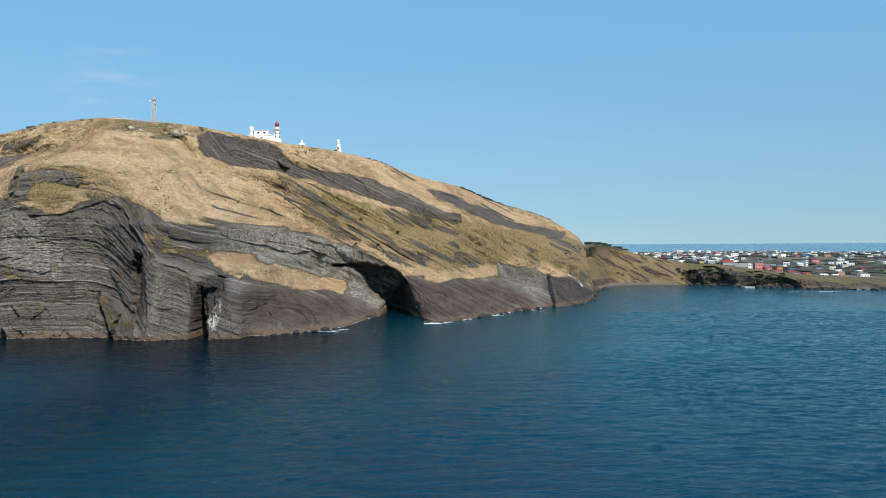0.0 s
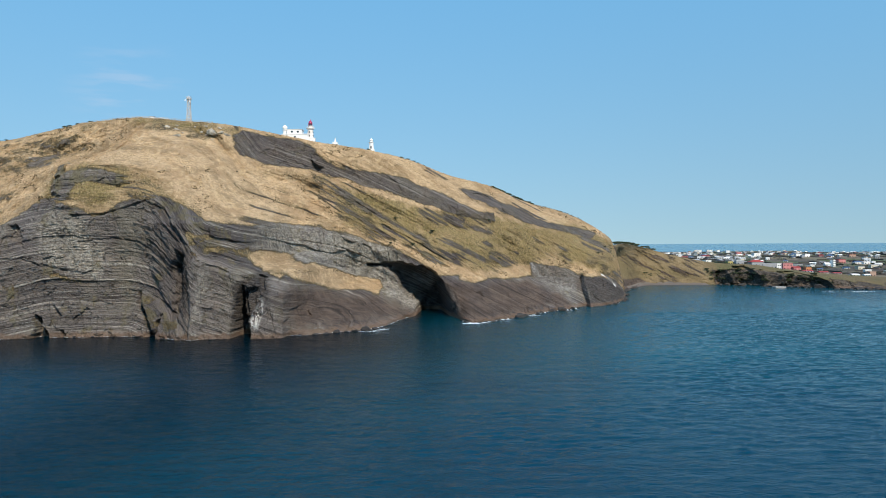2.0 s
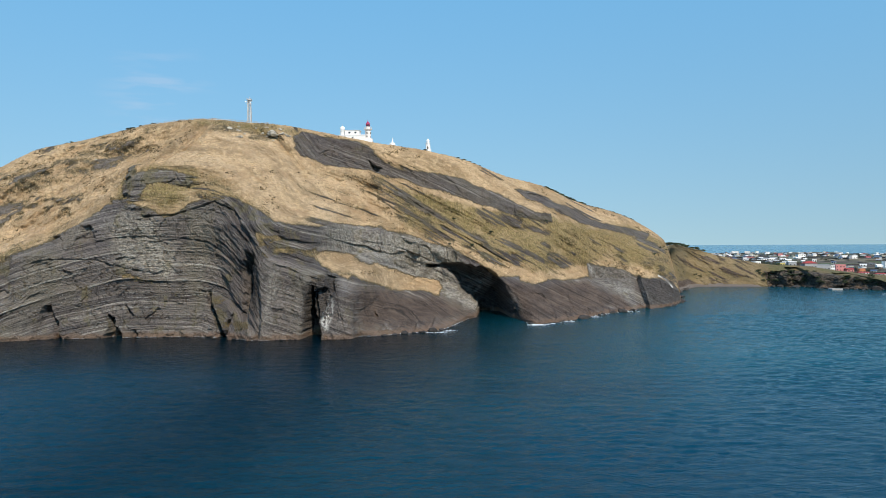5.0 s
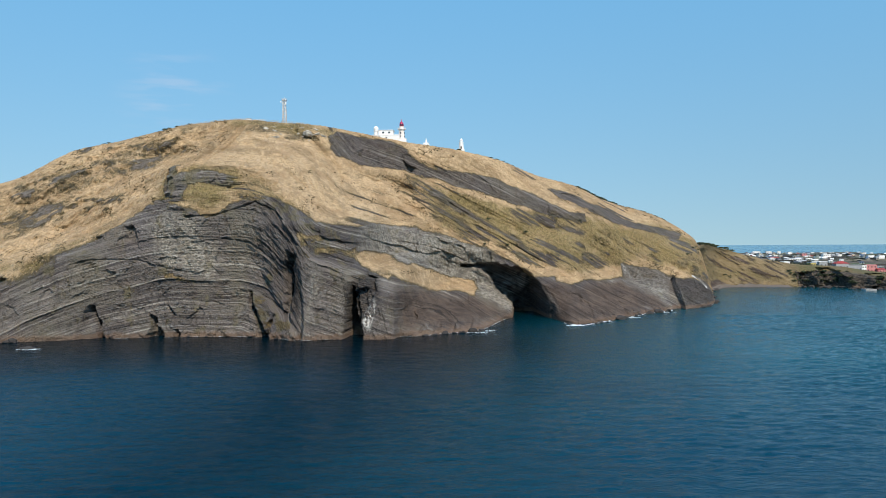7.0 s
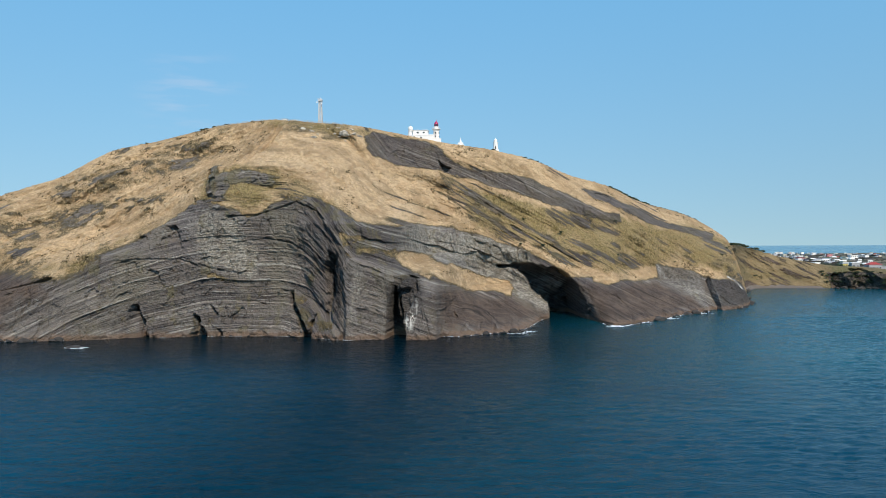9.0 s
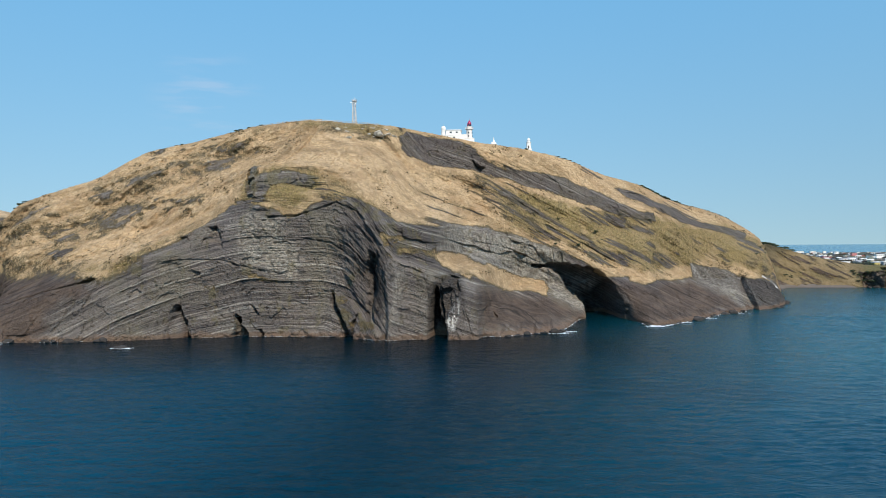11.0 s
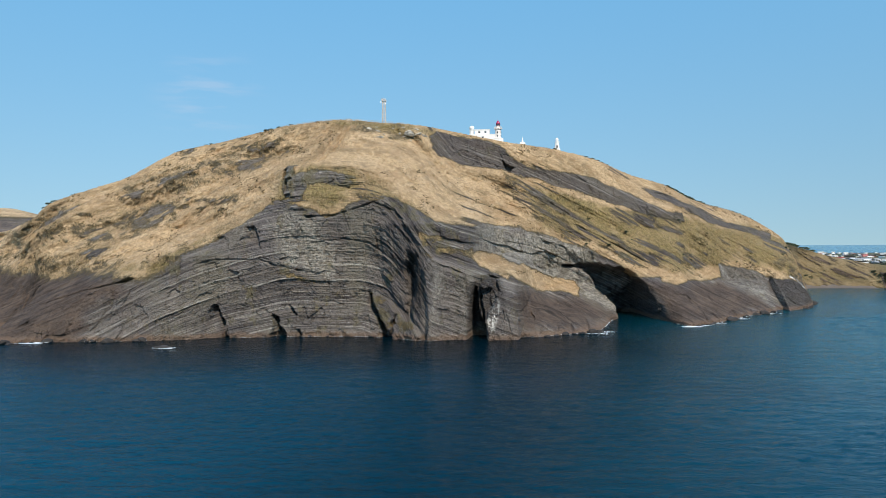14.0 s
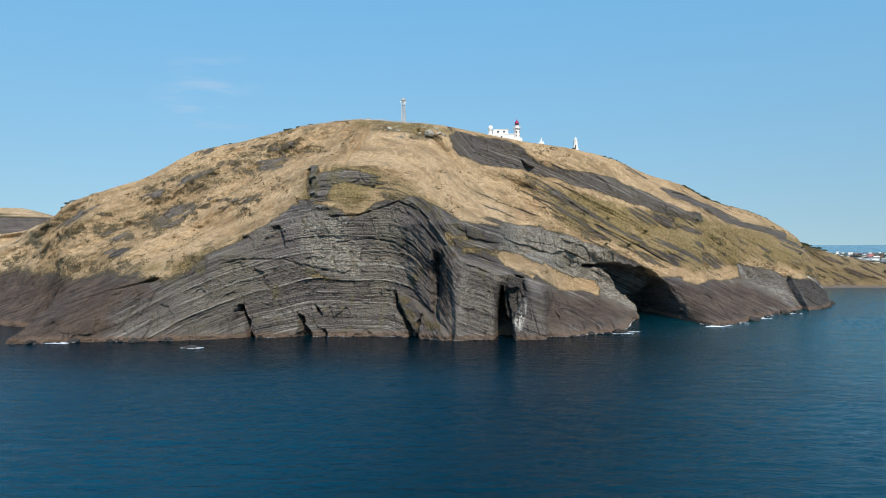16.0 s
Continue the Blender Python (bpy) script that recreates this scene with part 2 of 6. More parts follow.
    turf = m.mix(m.range(x, 112, 134, 0, 0.8), turf, m.mix(tuft, (0.105, 0.082, 0.040), (0.235, 0.178, 0.092)))
    turf = m.mix(m.range(x, 245, 262, 0, 0.8), turf, m.mix(tuft, (0.085, 0.072, 0.036), (0.20, 0.155, 0.080)))
    turf = m.mix(m.sum("MULTIPLY", m.range(x, 245, 262), m.range(m.noise(p, 0.045, 4, 0.6), 0.50, 0.60, 0, 0.45)), turf, m.mix(tuft, (0.060, 0.072, 0.024), (0.135, 0.145, 0.055)))
    scrub = m.range(m.noise(p, 0.33, 4, 0.7), 0.68, 0.76, 0, 0.6)
    turf = m.mix(scrub, turf, (0.075, 0.062, 0.035))
    edge = m.sum("ADD", rock, m.sum("MULTIPLY", m.sum("SUBTRACT", m.noise(lay, 0.5, 5, 0.7), 0.5), 0.55))
    edge = m.sum("ADD", edge, m.sum("MULTIPLY", m.sum("SUBTRACT", m.noise(m.vec("MULTIPLY", p, (1.0, 1.0, 0.28)), 1.1, 5, 0.78), 0.5), 1.5))
    bare = m.range(edge, 0.38, 0.62)
    earth = m.mix(tuft, (0.115, 0.090, 0.048), (0.245, 0.190, 0.100))  # thin moss and soil where the turf runs out over the rock
    cover_tone = m.mix(m.range(edge, 0.14, 0.44), turf, earth)
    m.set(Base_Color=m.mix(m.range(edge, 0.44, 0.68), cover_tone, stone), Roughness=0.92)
    m.bsdf.inputs["Specular IOR Level"].default_value = 0.25
    relief = m.sum("ADD", m.sum("MULTIPLY", fine, 1.0), m.sum("ADD", m.sum("MULTIPLY", grain, 1.0), m.sum("MULTIPLY", chips, 1.2)))
    relief = m.sum("SUBTRACT", relief, m.sum("MULTIPLY", crack, m.sum("MULTIPLY", bare, 0.6)))
    relief = m.sum("ADD", relief, m.sum("MULTIPLY", thin, m.sum("MULTIPLY", bare, 0.8)))
    m.set(Normal=m.bump(m.sum("MULTIPLY", relief, m.range(bare, 0, 1, 0.7, 1.0)), 1.0, 1.35))
    return m.mat


def sea_material():
    m = Nodes("sea_water")
    p = m.place()
    x, y, z = m.split(p)
    swell = m.noise(m.vec("MULTIPLY", p, (0.45, 1.0, 1.0)), 0.055, 3, 0.55)
    chop = m.noise(m.vec("MULTIPLY", p, (0.5, 1.0, 1.0)), 0.22, 5, 0.68, 0.8)
    ripple = m.noise(m.vec("MULTIPLY", p, (0.6, 1.0, 1.0)), 1.1, 3, 0.6)
    gust = m.noise(m.vec("MULTIPLY", p, (0.5, 1.0, 1.0)), 0.009, 4, 0.6)
    height = m.sum("ADD", m.sum("MULTIPLY", swell, 0.3), m.sum("ADD", m.sum("MULTIPLY", chop, 1.3), m.sum("MULTIPLY", ripple, 0.25)))
    # the cliff's dark reflection is put into the water colour beside it
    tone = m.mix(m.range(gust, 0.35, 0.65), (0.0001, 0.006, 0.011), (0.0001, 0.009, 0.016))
    # away from it, lighter leftwards like the sky mirrored there
    off_cliff_mirror = m.range(m.sum("ADD", y, m.sum("MULTIPLY", gust, 160)), 420, 300)
    tone = m.mix(off_cliff_mirror, tone, m.mix(m.range(m.sum("ADD", x, m.sum("MULTIPLY", gust, 60)), -60, -150), (0.0001, 0.018, 0.033), (0.0001, 0.040, 0.072)))
    # the brighter sky reflection on the right, put into the colour
    sky_sheen = m.range(m.sum("ADD", m.sum("ADD", x, m.sum("MULTIPLY", y, -0.15)), m.sum("MULTIPLY", gust, 60)), -115, 15)
    tone = m.mix(sky_sheen, tone, m.mix(m.range(gust, 0.35, 0.65), (0.0001, 0.048, 0.070), (0.0001, 0.058, 0.084)))
    # darker again towards the viewer, where less sky would be reflected
    tone = m.mix(m.sum("MULTIPLY", sky_sheen, m.range(m.sum("ADD", y, m.sum("MULTIPLY", gust, 160)), 420, 230)), tone, (0.0001, 0.030, 0.056))
    # far out, the grazing sky reflection is put in as a lighter tone
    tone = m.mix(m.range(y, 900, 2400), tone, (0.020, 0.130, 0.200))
    m.set(Base_Color=tone, Roughness=0.12, IOR=m.range(sky_sheen, 0, 1, 1.11, 1.20))
    m.set(Normal=m.bump(height, 1.0, m_wave))
    return m.mat


m_wave = 0.55


def plain(name, colour, rough=0.7, metal=0.0, spread=0.12, scale=2.0, bump=0.0):
    """A painted or mineral surface with grain and weathering at two scales."""
    m = Nodes(name)
    p = m.place()
    big, small = m.noise(p, scale * 0.25, 4), m.noise(p, scale * 3, 4, 0.7)
    lo, hi = (tuple(c * k for c in colour) for k in (1 - 1.6 * spread, 1 + spread))
    tone = m.mix(m.range(m.sum("ADD", m.sum("MULTIPLY", big, 0.6), m.sum("MULTIPLY", small, 0.4)), 0.35, 0.65), lo, hi)
    m.set(Base_Color=tone, Roughness=rough, Metallic=metal)
    if bump:
        m.set(Normal=m.bump(small, 0.6, bump))
    return m.mat
# ---- numeric helpers ----
def curve(xs, ys):
    """A smooth monotone curve through knots."""
    xs, ys = np.asarray(xs, float), np.asarray(ys, float)
    h = np.diff(xs)
    d = np.diff(ys) / h
    m = np.zeros(len(xs))
    same = d[:-1] * d[1:] > 0
    w1, w2 = 2 * h[1:] + h[:-1], h[1:] + 2 * h[:-1]
    with np.errstate(divide="ignore", invalid="ignore"):
        m[1:-1] = np.where(same, (w1 + w2) / (w1 / d[:-1] + w2 / d[1:]), 0)
    m[0], m[-1] = d[0], d[-1]

    def at(x):
        x = np.clip(np.asarray(x, float), xs[0], xs[-1])
        i = np.clip(np.searchsorted(xs, x) - 1, 0, len(h) - 1)
        t = (x - xs[i]) / h[i]
        return ((1 + 2 * t) * (1 - t) ** 2 * ys[i] + t * (1 - t) ** 2 * h[i] * m[i]
                + t * t * (3 - 2 * t) * ys[i + 1] + t * t * (t - 1) * h[i] * m[i + 1])
    return at


GRADS = np.random.RandomState(7).rand(4096) * 2 - 1


def lattice(ix, iy, seed):
    n = (ix.astype(np.int64) * 73856093) ^ (iy.astype(np.int64) * 19349663) ^ (seed * 83492791)
    return GRADS[(n ^ (n >> 11)) & 4095]


def noise2(x, y, seed=0):
    """Value noise from -1 to 1."""
    x, y = np.broadcast_arrays(np.asarray(x, float), np.asarray(y, float))
    fx, fy = np.floor(x), np.floor(y)
    u, v = x - fx, y - fy
    u, v = u * u * u * (u * (6 * u - 15) + 10), v * v * v * (v * (6 * v - 15) + 10)
    a, b = lattice(fx, fy, seed), lattice(fx + 1, fy, seed)
    c, d = lattice(fx, fy + 1, seed), lattice(fx + 1, fy + 1, seed)
    return (a * (1 - u) + b * u) * (1 - v) + (c * (1 - u) + d * u) * v


def fbm(x, y, seed=0, octaves=4, gain=0.5):
    total, amp, norm = 0.0, 1.0, 0.0
    for k in range(octaves):
        total = total + amp * noise2(x * 2.03 ** k + 17.3 * k, y * 2.03 ** k - 9.1 * k, seed + k)
        norm += amp
        amp *= gain
    return total / norm


def ramp(a, b, x):
    t = np.clip((x - a) / (b - a), 0, 1)
    return t * t * (3 - 2 * t)


def inside(loop, x, z):
    """Metres inside (plus) or outside (minus) a closed outline in the hill's elevation."""
    pts = np.asarray(loop, float)
    near, odd = np.full(x.shape, 1e9), np.zeros(x.shape, bool)
    for (ax, az), (bx, bz) in zip(pts, np.roll(pts, -1, 0)):
        dx, dz = bx - ax, bz - az
        t = np.clip(((x - ax) * dx + (z - az) * dz) / (dx * dx + dz * dz + 1e-9), 0, 1)
        near = np.minimum(near, np.hypot(x - ax - t * dx, z - az - t * dz))
        if abs(dz) > 1e-9:
            odd ^= ((az > z) != (bz > z)) & (x < ax + (z - az) / dz * dx)
    return np.where(odd, near, -near)


def blocks(x, z, seed):
    """Faces of broken rock: flat, tilted cells with sharp borders; also the distance to the border."""
    fx, fz = np.floor(x), np.floor(z)
    best, second, out = np.full(x.shape, 9.0), np.full(x.shape, 9.0), np.zeros(x.shape)
    for i in (-1, 0, 1):
        for j in (-1, 0, 1):
            cx, cz = fx + i, fz + j
            dx = x - cx - 0.5 - 0.42 * lattice(cx, cz, seed)
            dz = z - cz - 0.5 - 0.42 * lattice(cx, cz, seed + 1)
            d = dx * dx + dz * dz
            lie = lattice(cx, cz, seed + 2) + 0.9 * dx * lattice(cx, cz, seed + 3) + 0.9 * dz * lattice(cx, cz, seed + 4)
            hit = d < best
            second = np.where(hit, best, np.minimum(second, d))
            out = np.where(hit, lie, out)
            best = np.where(hit, d, best)
    return out, np.sqrt(second) - np.sqrt(best)


# ---- the hill: contour lines in plan, how far back each height lies along the coast ----
ALONG = [-520, -470, -400, -365, -345, -320, -292, -262, -233, -205, -178, -154, -141, -130, -120, -115, -98,
         -90, -81, -57, -44, -32, -16, -6, 18, 45, 72, 100, 124, 135, 143, 160, 185, 213, 240, 264, 300, 340, 400, 470]
LEVELS, CONTOURS = [], []


def contour(level, *backs):
    """One contour line: how far back it lies at each of the stations along the coast."""
    LEVELS.append(level), CONTOURS.append(backs)


contour(0, 470, 452, 402, 388, 326, 334, 338, 345, 357, 361, 364, 360, 354, 360, 361, 361, 362,
        367, 374, 396, 450, 474, 456, 421, 446, 486, 516, 551, 612, 665, 699, 740, 785, 788, 785, 779, 752, 712, 690, 660)
contour(10, 485, 470, 420, 392, 350, 340, 343, 348, 361, 365, 371, 366, 356, 363, 364, 364, 366,
        392, 436, 464, 482, 470, 456, 447, 480, 508, 535, 561, 620, 675, 713, 750, 796, 800, 792, 782, 759, 718, 740, 700)
contour(20, 495, 480, 432, 397, 375, 352, 345, 350, 363, 366, 375, 369, 358, 365, 365, 364, 367,
        430, 465, 487, 484, 479, 466, 470, 500, 545, 560, 574, 630, 687, 727, 758, 800, 806, 800, 788, 772, 780, 800, 780)
contour(30, 503, 488, 440, 402, 392, 374, 352, 351, 363, 366, 376, 369, 359, 368, 366, 366, 396,
        455, 478, 487, 483, 478, 483, 482, 520, 549, 567, 582, 642, 701, 741, 766, 806, 812, 812, 800, 800, 800, 820, 820)
contour(40, 510, 495, 446, 406, 400, 388, 372, 353, 363, 367, 376, 367, 362, 374, 380, 436, 452,
        466, 477, 483, 485, 483, 488, 490, 524, 552, 575, 598, 652, 690, 728, 774, 810, 820, 820, 810, 810, 810, 830, 830)
contour(55, 520, 505, 455, 418, 424, 420, 405, 385, 368, 368, 373, 366, 366, 378, 388, 452, 460,
        472, 477, 491, 495, 497, 515, 516, 529, 562, 594, 646, 662, 700, 740, 790, 820, 830, 830, 820, 820, 820, 840, 840)
contour(70, 535, 520, 470, 436, 444, 440, 425, 402, 382, 369, 377, 379, 400, 445, 452, 470, 478,
        483, 487, 499, 505, 510, 516, 522, 541, 590, 640, 660, 680, 710, 750, 800, 830, 840, 840, 830, 830, 830, 850, 850)
contour(85, 555, 540, 490, 455, 452, 450, 440, 428, 404, 378, 380, 420, 450, 475, 478, 485, 492,
        495, 498, 504, 512, 520, 532, 548, 590, 620, 660, 680, 700, 720, 760, 810, 840, 850, 850, 840, 840, 840, 860, 860)
contour(100, 575, 560, 510, 475, 470, 468, 465, 462, 448, 420, 422, 455, 470, 484, 487, 492, 498,
        500, 503, 510, 520, 530, 545, 560, 600, 640, 670, 690, 710, 730, 770, 820, 850, 860, 860, 850, 850, 850, 870, 870)
contour(115, 595, 580, 530, 490, 485, 482, 480, 476, 464, 458, 456, 474, 480, 488, 492, 500, 508,
        511, 515, 525, 535, 545, 560, 575, 620, 650, 680, 700, 720, 740, 780, 830, 860, 870, 870, 860, 860, 860, 880, 880)


def eased(xs, ys, sigma):
    """A contour with its corners worn round over sigma metres."""
    fine = np.arange(xs[0] - 60, xs[-1] + 60, 1.0)
    raw = curve(xs, ys)(fine)
    kernel = np.exp(-0.5 * (np.arange(-45, 46) / sigma) ** 2)
    worn = np.convolve(np.pad(raw, 45, mode="edge"), kernel / kernel.sum(), "valid")
    return lambda x: np.interp(x, fine, worn)


LEVEL_CURVES = [eased(ALONG, line, 2.0 if level < 35 else 3.5 if level < 60 else 7.0 if level < 80 else 10.0) for level, line in zip(LEVELS, CONTOURS)]
CREST_X = [-520, -470, -420, -407, -389, -353, -317, -285, -244, -211, -186, -161, -140, -121, -106, -76,
           -48, -16, 9, 45, 88, 110, 119, 124, 128, 150, 185, 213, 240, 262, 300, 340, 400, 470]
crest_z = curve(CREST_X, [52, 56, 63, 71, 78, 88.5, 106, 112.6, 120.9, 123.8, 122.5, 121, 118.7, 115.6, 112.8, 109.4,
                          104, 94.5, 90.8, 79.3, 67.7, 57, 51, 47, 42, 43, 39, 32, 26, 22, 20, 14, 9, 6])
crest_y = curve(CREST_X, [530, 512, 474, 469, 467, 468, 472, 474, 472, 471, 474, 482, 496, 505, 508, 520,
                          535, 565, 595, 638, 655, 664, 665, 668, 675, 735, 800, 815, 810, 800, 800, 790, 780, 770])
# The height at which one and the same bed of ash lies along the coast: an arch with a steep right limb.
bed_height = curve([-520, -340, -300, -262, -235, -205, -178, -165, -155, -145, -138, -128, -100, -57, 0, 60, 120, 470],
                   [-100, -50, -32, -12, -2, 3, 3, 0, -9, -22, -30, -34, -44, -64, -93, -124, -152, -220])


HOLLOWS = []


def hollow(deep, *loop, soft=0.9):
    """A recess in the rock, as an outline in the hill's elevation."""
    HOLLOWS.append((deep, loop, soft))


def seam(deep, thick, *line):
    """A narrow groove along a line."""
    HOLLOWS.append((deep, [(x, z + 0.6 * thick) for x, z in line] + [(x, z - 0.6 * thick) for x, z in line[::-1]], 0.9))


# clefts and small caves at the water, the shaded fold, notches on the shoulder
hollow(15, (-118.3, 24.8), (-117.2, 24.2), (-116.8, 16.6), (-115.7, 11), (-113, 6.7), (-112.7, -5), (-121.8, -5), (-121.3, 2), (-120.6, 11.2), (-119.7, 20.2))
hollow(9, (-153.6, 32), (-150.5, 41), (-147, 39), (-147.6, 33.8), (-146.6, 29.3), (-147.8, 22), (-149.3, 15.6), (-148.6, 9), (-152, 11), (-151.4, 19), (-152, 25.4), soft=2.4)
# blocks that stand out: the row along the top of the pale wall, the pillar, the ridge on the point
hollow(-3.2, (-119.7, 53.4), (-118.1, 56.9), (-111.9, 55.4), (-103.9, 53.8), (-95.9, 54.2), (-95.5, 51.5), (-87.9, 50.4), (-80.4, 48.7), (-73.1, 45.0),
       (-73.7, 38.5), (-77.1, 38.5), (-83.7, 40.4), (-90.3, 38.8), (-96.9, 40.6), (-105.9, 44.1), (-111.7, 44.7), (-116.0, 47.4), (-119.5, 49.8), soft=0.7)
hollow(-4.5, (-143.3, 35.4), (-138.6, 38.3), (-131.3, 36.3), (-122.5, 33.9), (-119.2, 26.5), (-120.6, 10), (-121.1, 1.1), (-121, -5), (-140.3, -5),
       (-140.5, 13.4), (-142, 24.1), soft=1.6)
hollow(-2.5, (-135.9, 54.7), (-126.8, 53.9), (-119.7, 51.3), (-120.2, 45.3), (-131.4, 47.3), (-135.3, 49.1), soft=0.7)
hollow(-6.0, (-116.2, 25.2), (-111.3, 29.2), (-106.9, 28.0), (-99.3, 23.2), (-97.4, 17.4), (-96.7, 2.5), (-97, -5), (-111, -5), (-111.6, 0.1), (-113.7, 9.8), soft=0.6)
hollow(4.0, (-115.9, 23.4), (-109.6, 24.2), (-106.9, 19.7), (-111.4, 12.5), (-113.6, 8.0), (-115.9, 16.2))
hollow(5, (-113.5, 31.4), (-107.5, 28.5), (-106.4, 22.3), (-107.3, 19.3), (-109.7, 24.6))
hollow(3.2, (-97, 24), (-92.5, 22), (-89.5, 12), (-90.5, -5), (-96.8, -5), (-96.6, 10), soft=2.0)
hollow(3, (-94.6, 13.8), (-91.8, 17.7), (-89.5, 11.2), (-92.8, 10.0))
hollow(-5, (80.5, 21.7), (96.0, 19.3), (109.4, 9.5), (119.0, 0.8), (117, -5), (78, -5), (79.0, 3.5), (79.3, 10.4))
hollow(7, (76.8, 17.3), (80.6, 19.7), (78.5, 13.0), (79.0, 5.8), (78, -5), (68, -5), (69.9, 5.8), (73.3, 12.0))
hollow(6, (-172.5, 20.8), (-170.6, 20.2), (-170, 15.8), (-165.7, 10), (-160.3, 4), (-158, -5), (-161.5, -5), (-167, 9), (-171.4, 15.3))
hollow(5, (-156.5, 11.6), (-157.5, 6.3), (-157.5, -5), (-160.3, -5), (-159.1, 7.1))
hollow(10, (-248, 12.3), (-245.7, 15.8), (-244.3, 16), (-243.4, 13), (-240.4, 6.7), (-237.5, -5), (-240.4, -5), (-243, 6.7), (-245.4, 12.2))
hollow(2, (-251.5, -5), (-248.3, 7.9), (-245.1, 11.8), (-242.2, 6.3), (-239, -5))
hollow(8, (-218.5, 11.7), (-215.2, 9.4), (-214.5, 7.1), (-215.8, 6.2), (-211.3, 2.7), (-210.5, -5), (-219.5, -5), (-217.4, 4.5), (-217.6, 8))
hollow(4, (-210.2, 15), (-208, 13.6), (-205.8, 10.2), (-207, 9.6), (-209.2, 12.5))
hollow(4, (-206.4, 3.5), (-204.6, 4), (-201.6, -5), (-205, -5))
hollow(3, (-233.2, 54.2), (-229.1, 54.8), (-226.7, 49.9), (-224.7, 43.2), (-226.8, 43.6), (-229.1, 46), (-232.1, 47.1))
hollow(3, (-248.6, 45.7), (-248.6, 49.1), (-244.2, 49.8), (-242, 47.1), (-245.8, 47.8))
hollow(6, (-221.2, 84.5), (-218.4, 86.5), (-217.4, 79), (-219.8, 78.6), soft=0.7)
hollow(-2.8, (-218.4, 87), (-212, 86), (-212.5, 79.5), (-217.4, 78.8), soft=0.7)
hollow(5, (-217.6, 77.5), (-215, 78), (-214.2, 72), (-216.5, 73.5), soft=0.7)
hollow(-2.2, (-214.8, 77.8), (-210.7, 78), (-210.5, 70), (-214.1, 70.5), soft=0.7)
hollow(4, (-293.1, 26.7), (-285.9, 29.8), (-282.6, 29), (-288.4, 26.1))
hollow(6, (-108.6, 99.2), (-100.6, 94.6), (-104.6, 90.8), (-107.4, 94.3))
hollow(4, (-97, 12.3), (-93, 14), (-88.8, 7), (-92, 6.4), (-95.4, 9.5))
hollow(4, (-1.6, 81.6), (8.3, 81.7), (14.4, 77.4), (5.8, 75.7))
hollow(12, (276, 19), (290, 19), (294, 8), (294, -5), (278, -5), (276, 8))
hollow(14, (312, 14), (328, 14), (338, 7), (343, -5), (310, -5))
hollow(7, (257, 14), (267, 15), (270, -5), (258, -5))
seam(2.2, 0.55, (-254, 35.7), (-245.6, 37.9), (-225.8, 37.9), (-217.4, 35.3), (-204.5, 32))
seam(2.0, 0.5, (-336, 15.5), (-324.7, 18.5), (-312, 22.6), (-293.6, 26.2), (-284.3, 28.9))
seam(2.5, 0.7, (-203, 59), (-190, 59.5), (-178, 63.5), (-170, 66.5), (-160, 62), (-152, 56))
seam(2.0, 0.5, (-200, 46), (-185, 48), (-172, 46), (-160, 38), (-154, 30))
seam(2.0, 0.6, (-176, 21.5), (-168, 21.5), (-158, 16), (-149, 9), (-142, 3))
seam(2.5, 0.7, (-45.2, 89), (-46, 84), (-45, 77))
seam(2.0, 0.5, (-105, 46.5), (-92, 44), (-80, 40), (-66, 33))
seam(2.2, 0.7, (-62, 57), (-50, 51), (-38, 44.5), (-26, 37), (-18, 33))
seam(1.8, 0.5, (-90, 80), (-76, 70), (-62, 61), (-50, 54))
CAVE = [(-70, 31.3), (-63, 31.4), (-54.2, 32.6), (-46.2, 31.4), (-34, 29), (-25.9, 24.4), (-20.6, 19), (-20.6, 15.1), (-16.4, 11.7), (-15, 8),
        (-15.4, 2.4), (-14, -6), (-38, -6), (-37.1, 1.9), (-38.8, 7.3), (-41.8, 10.5), (-48.7, 15.8), (-50.7, 20.3), (-54.2, 26.5), (-60.1, 30)]
NOSE = [(-171, 22.2), (-164, 19.1), (-156.9, 14.3), (-148.5, 7.7), (-141.6, 2.1), (-142, -5), (-158.2, -5), (-160.8, 1.9), (-166.4, 9.5), (-170.2, 15.8)]


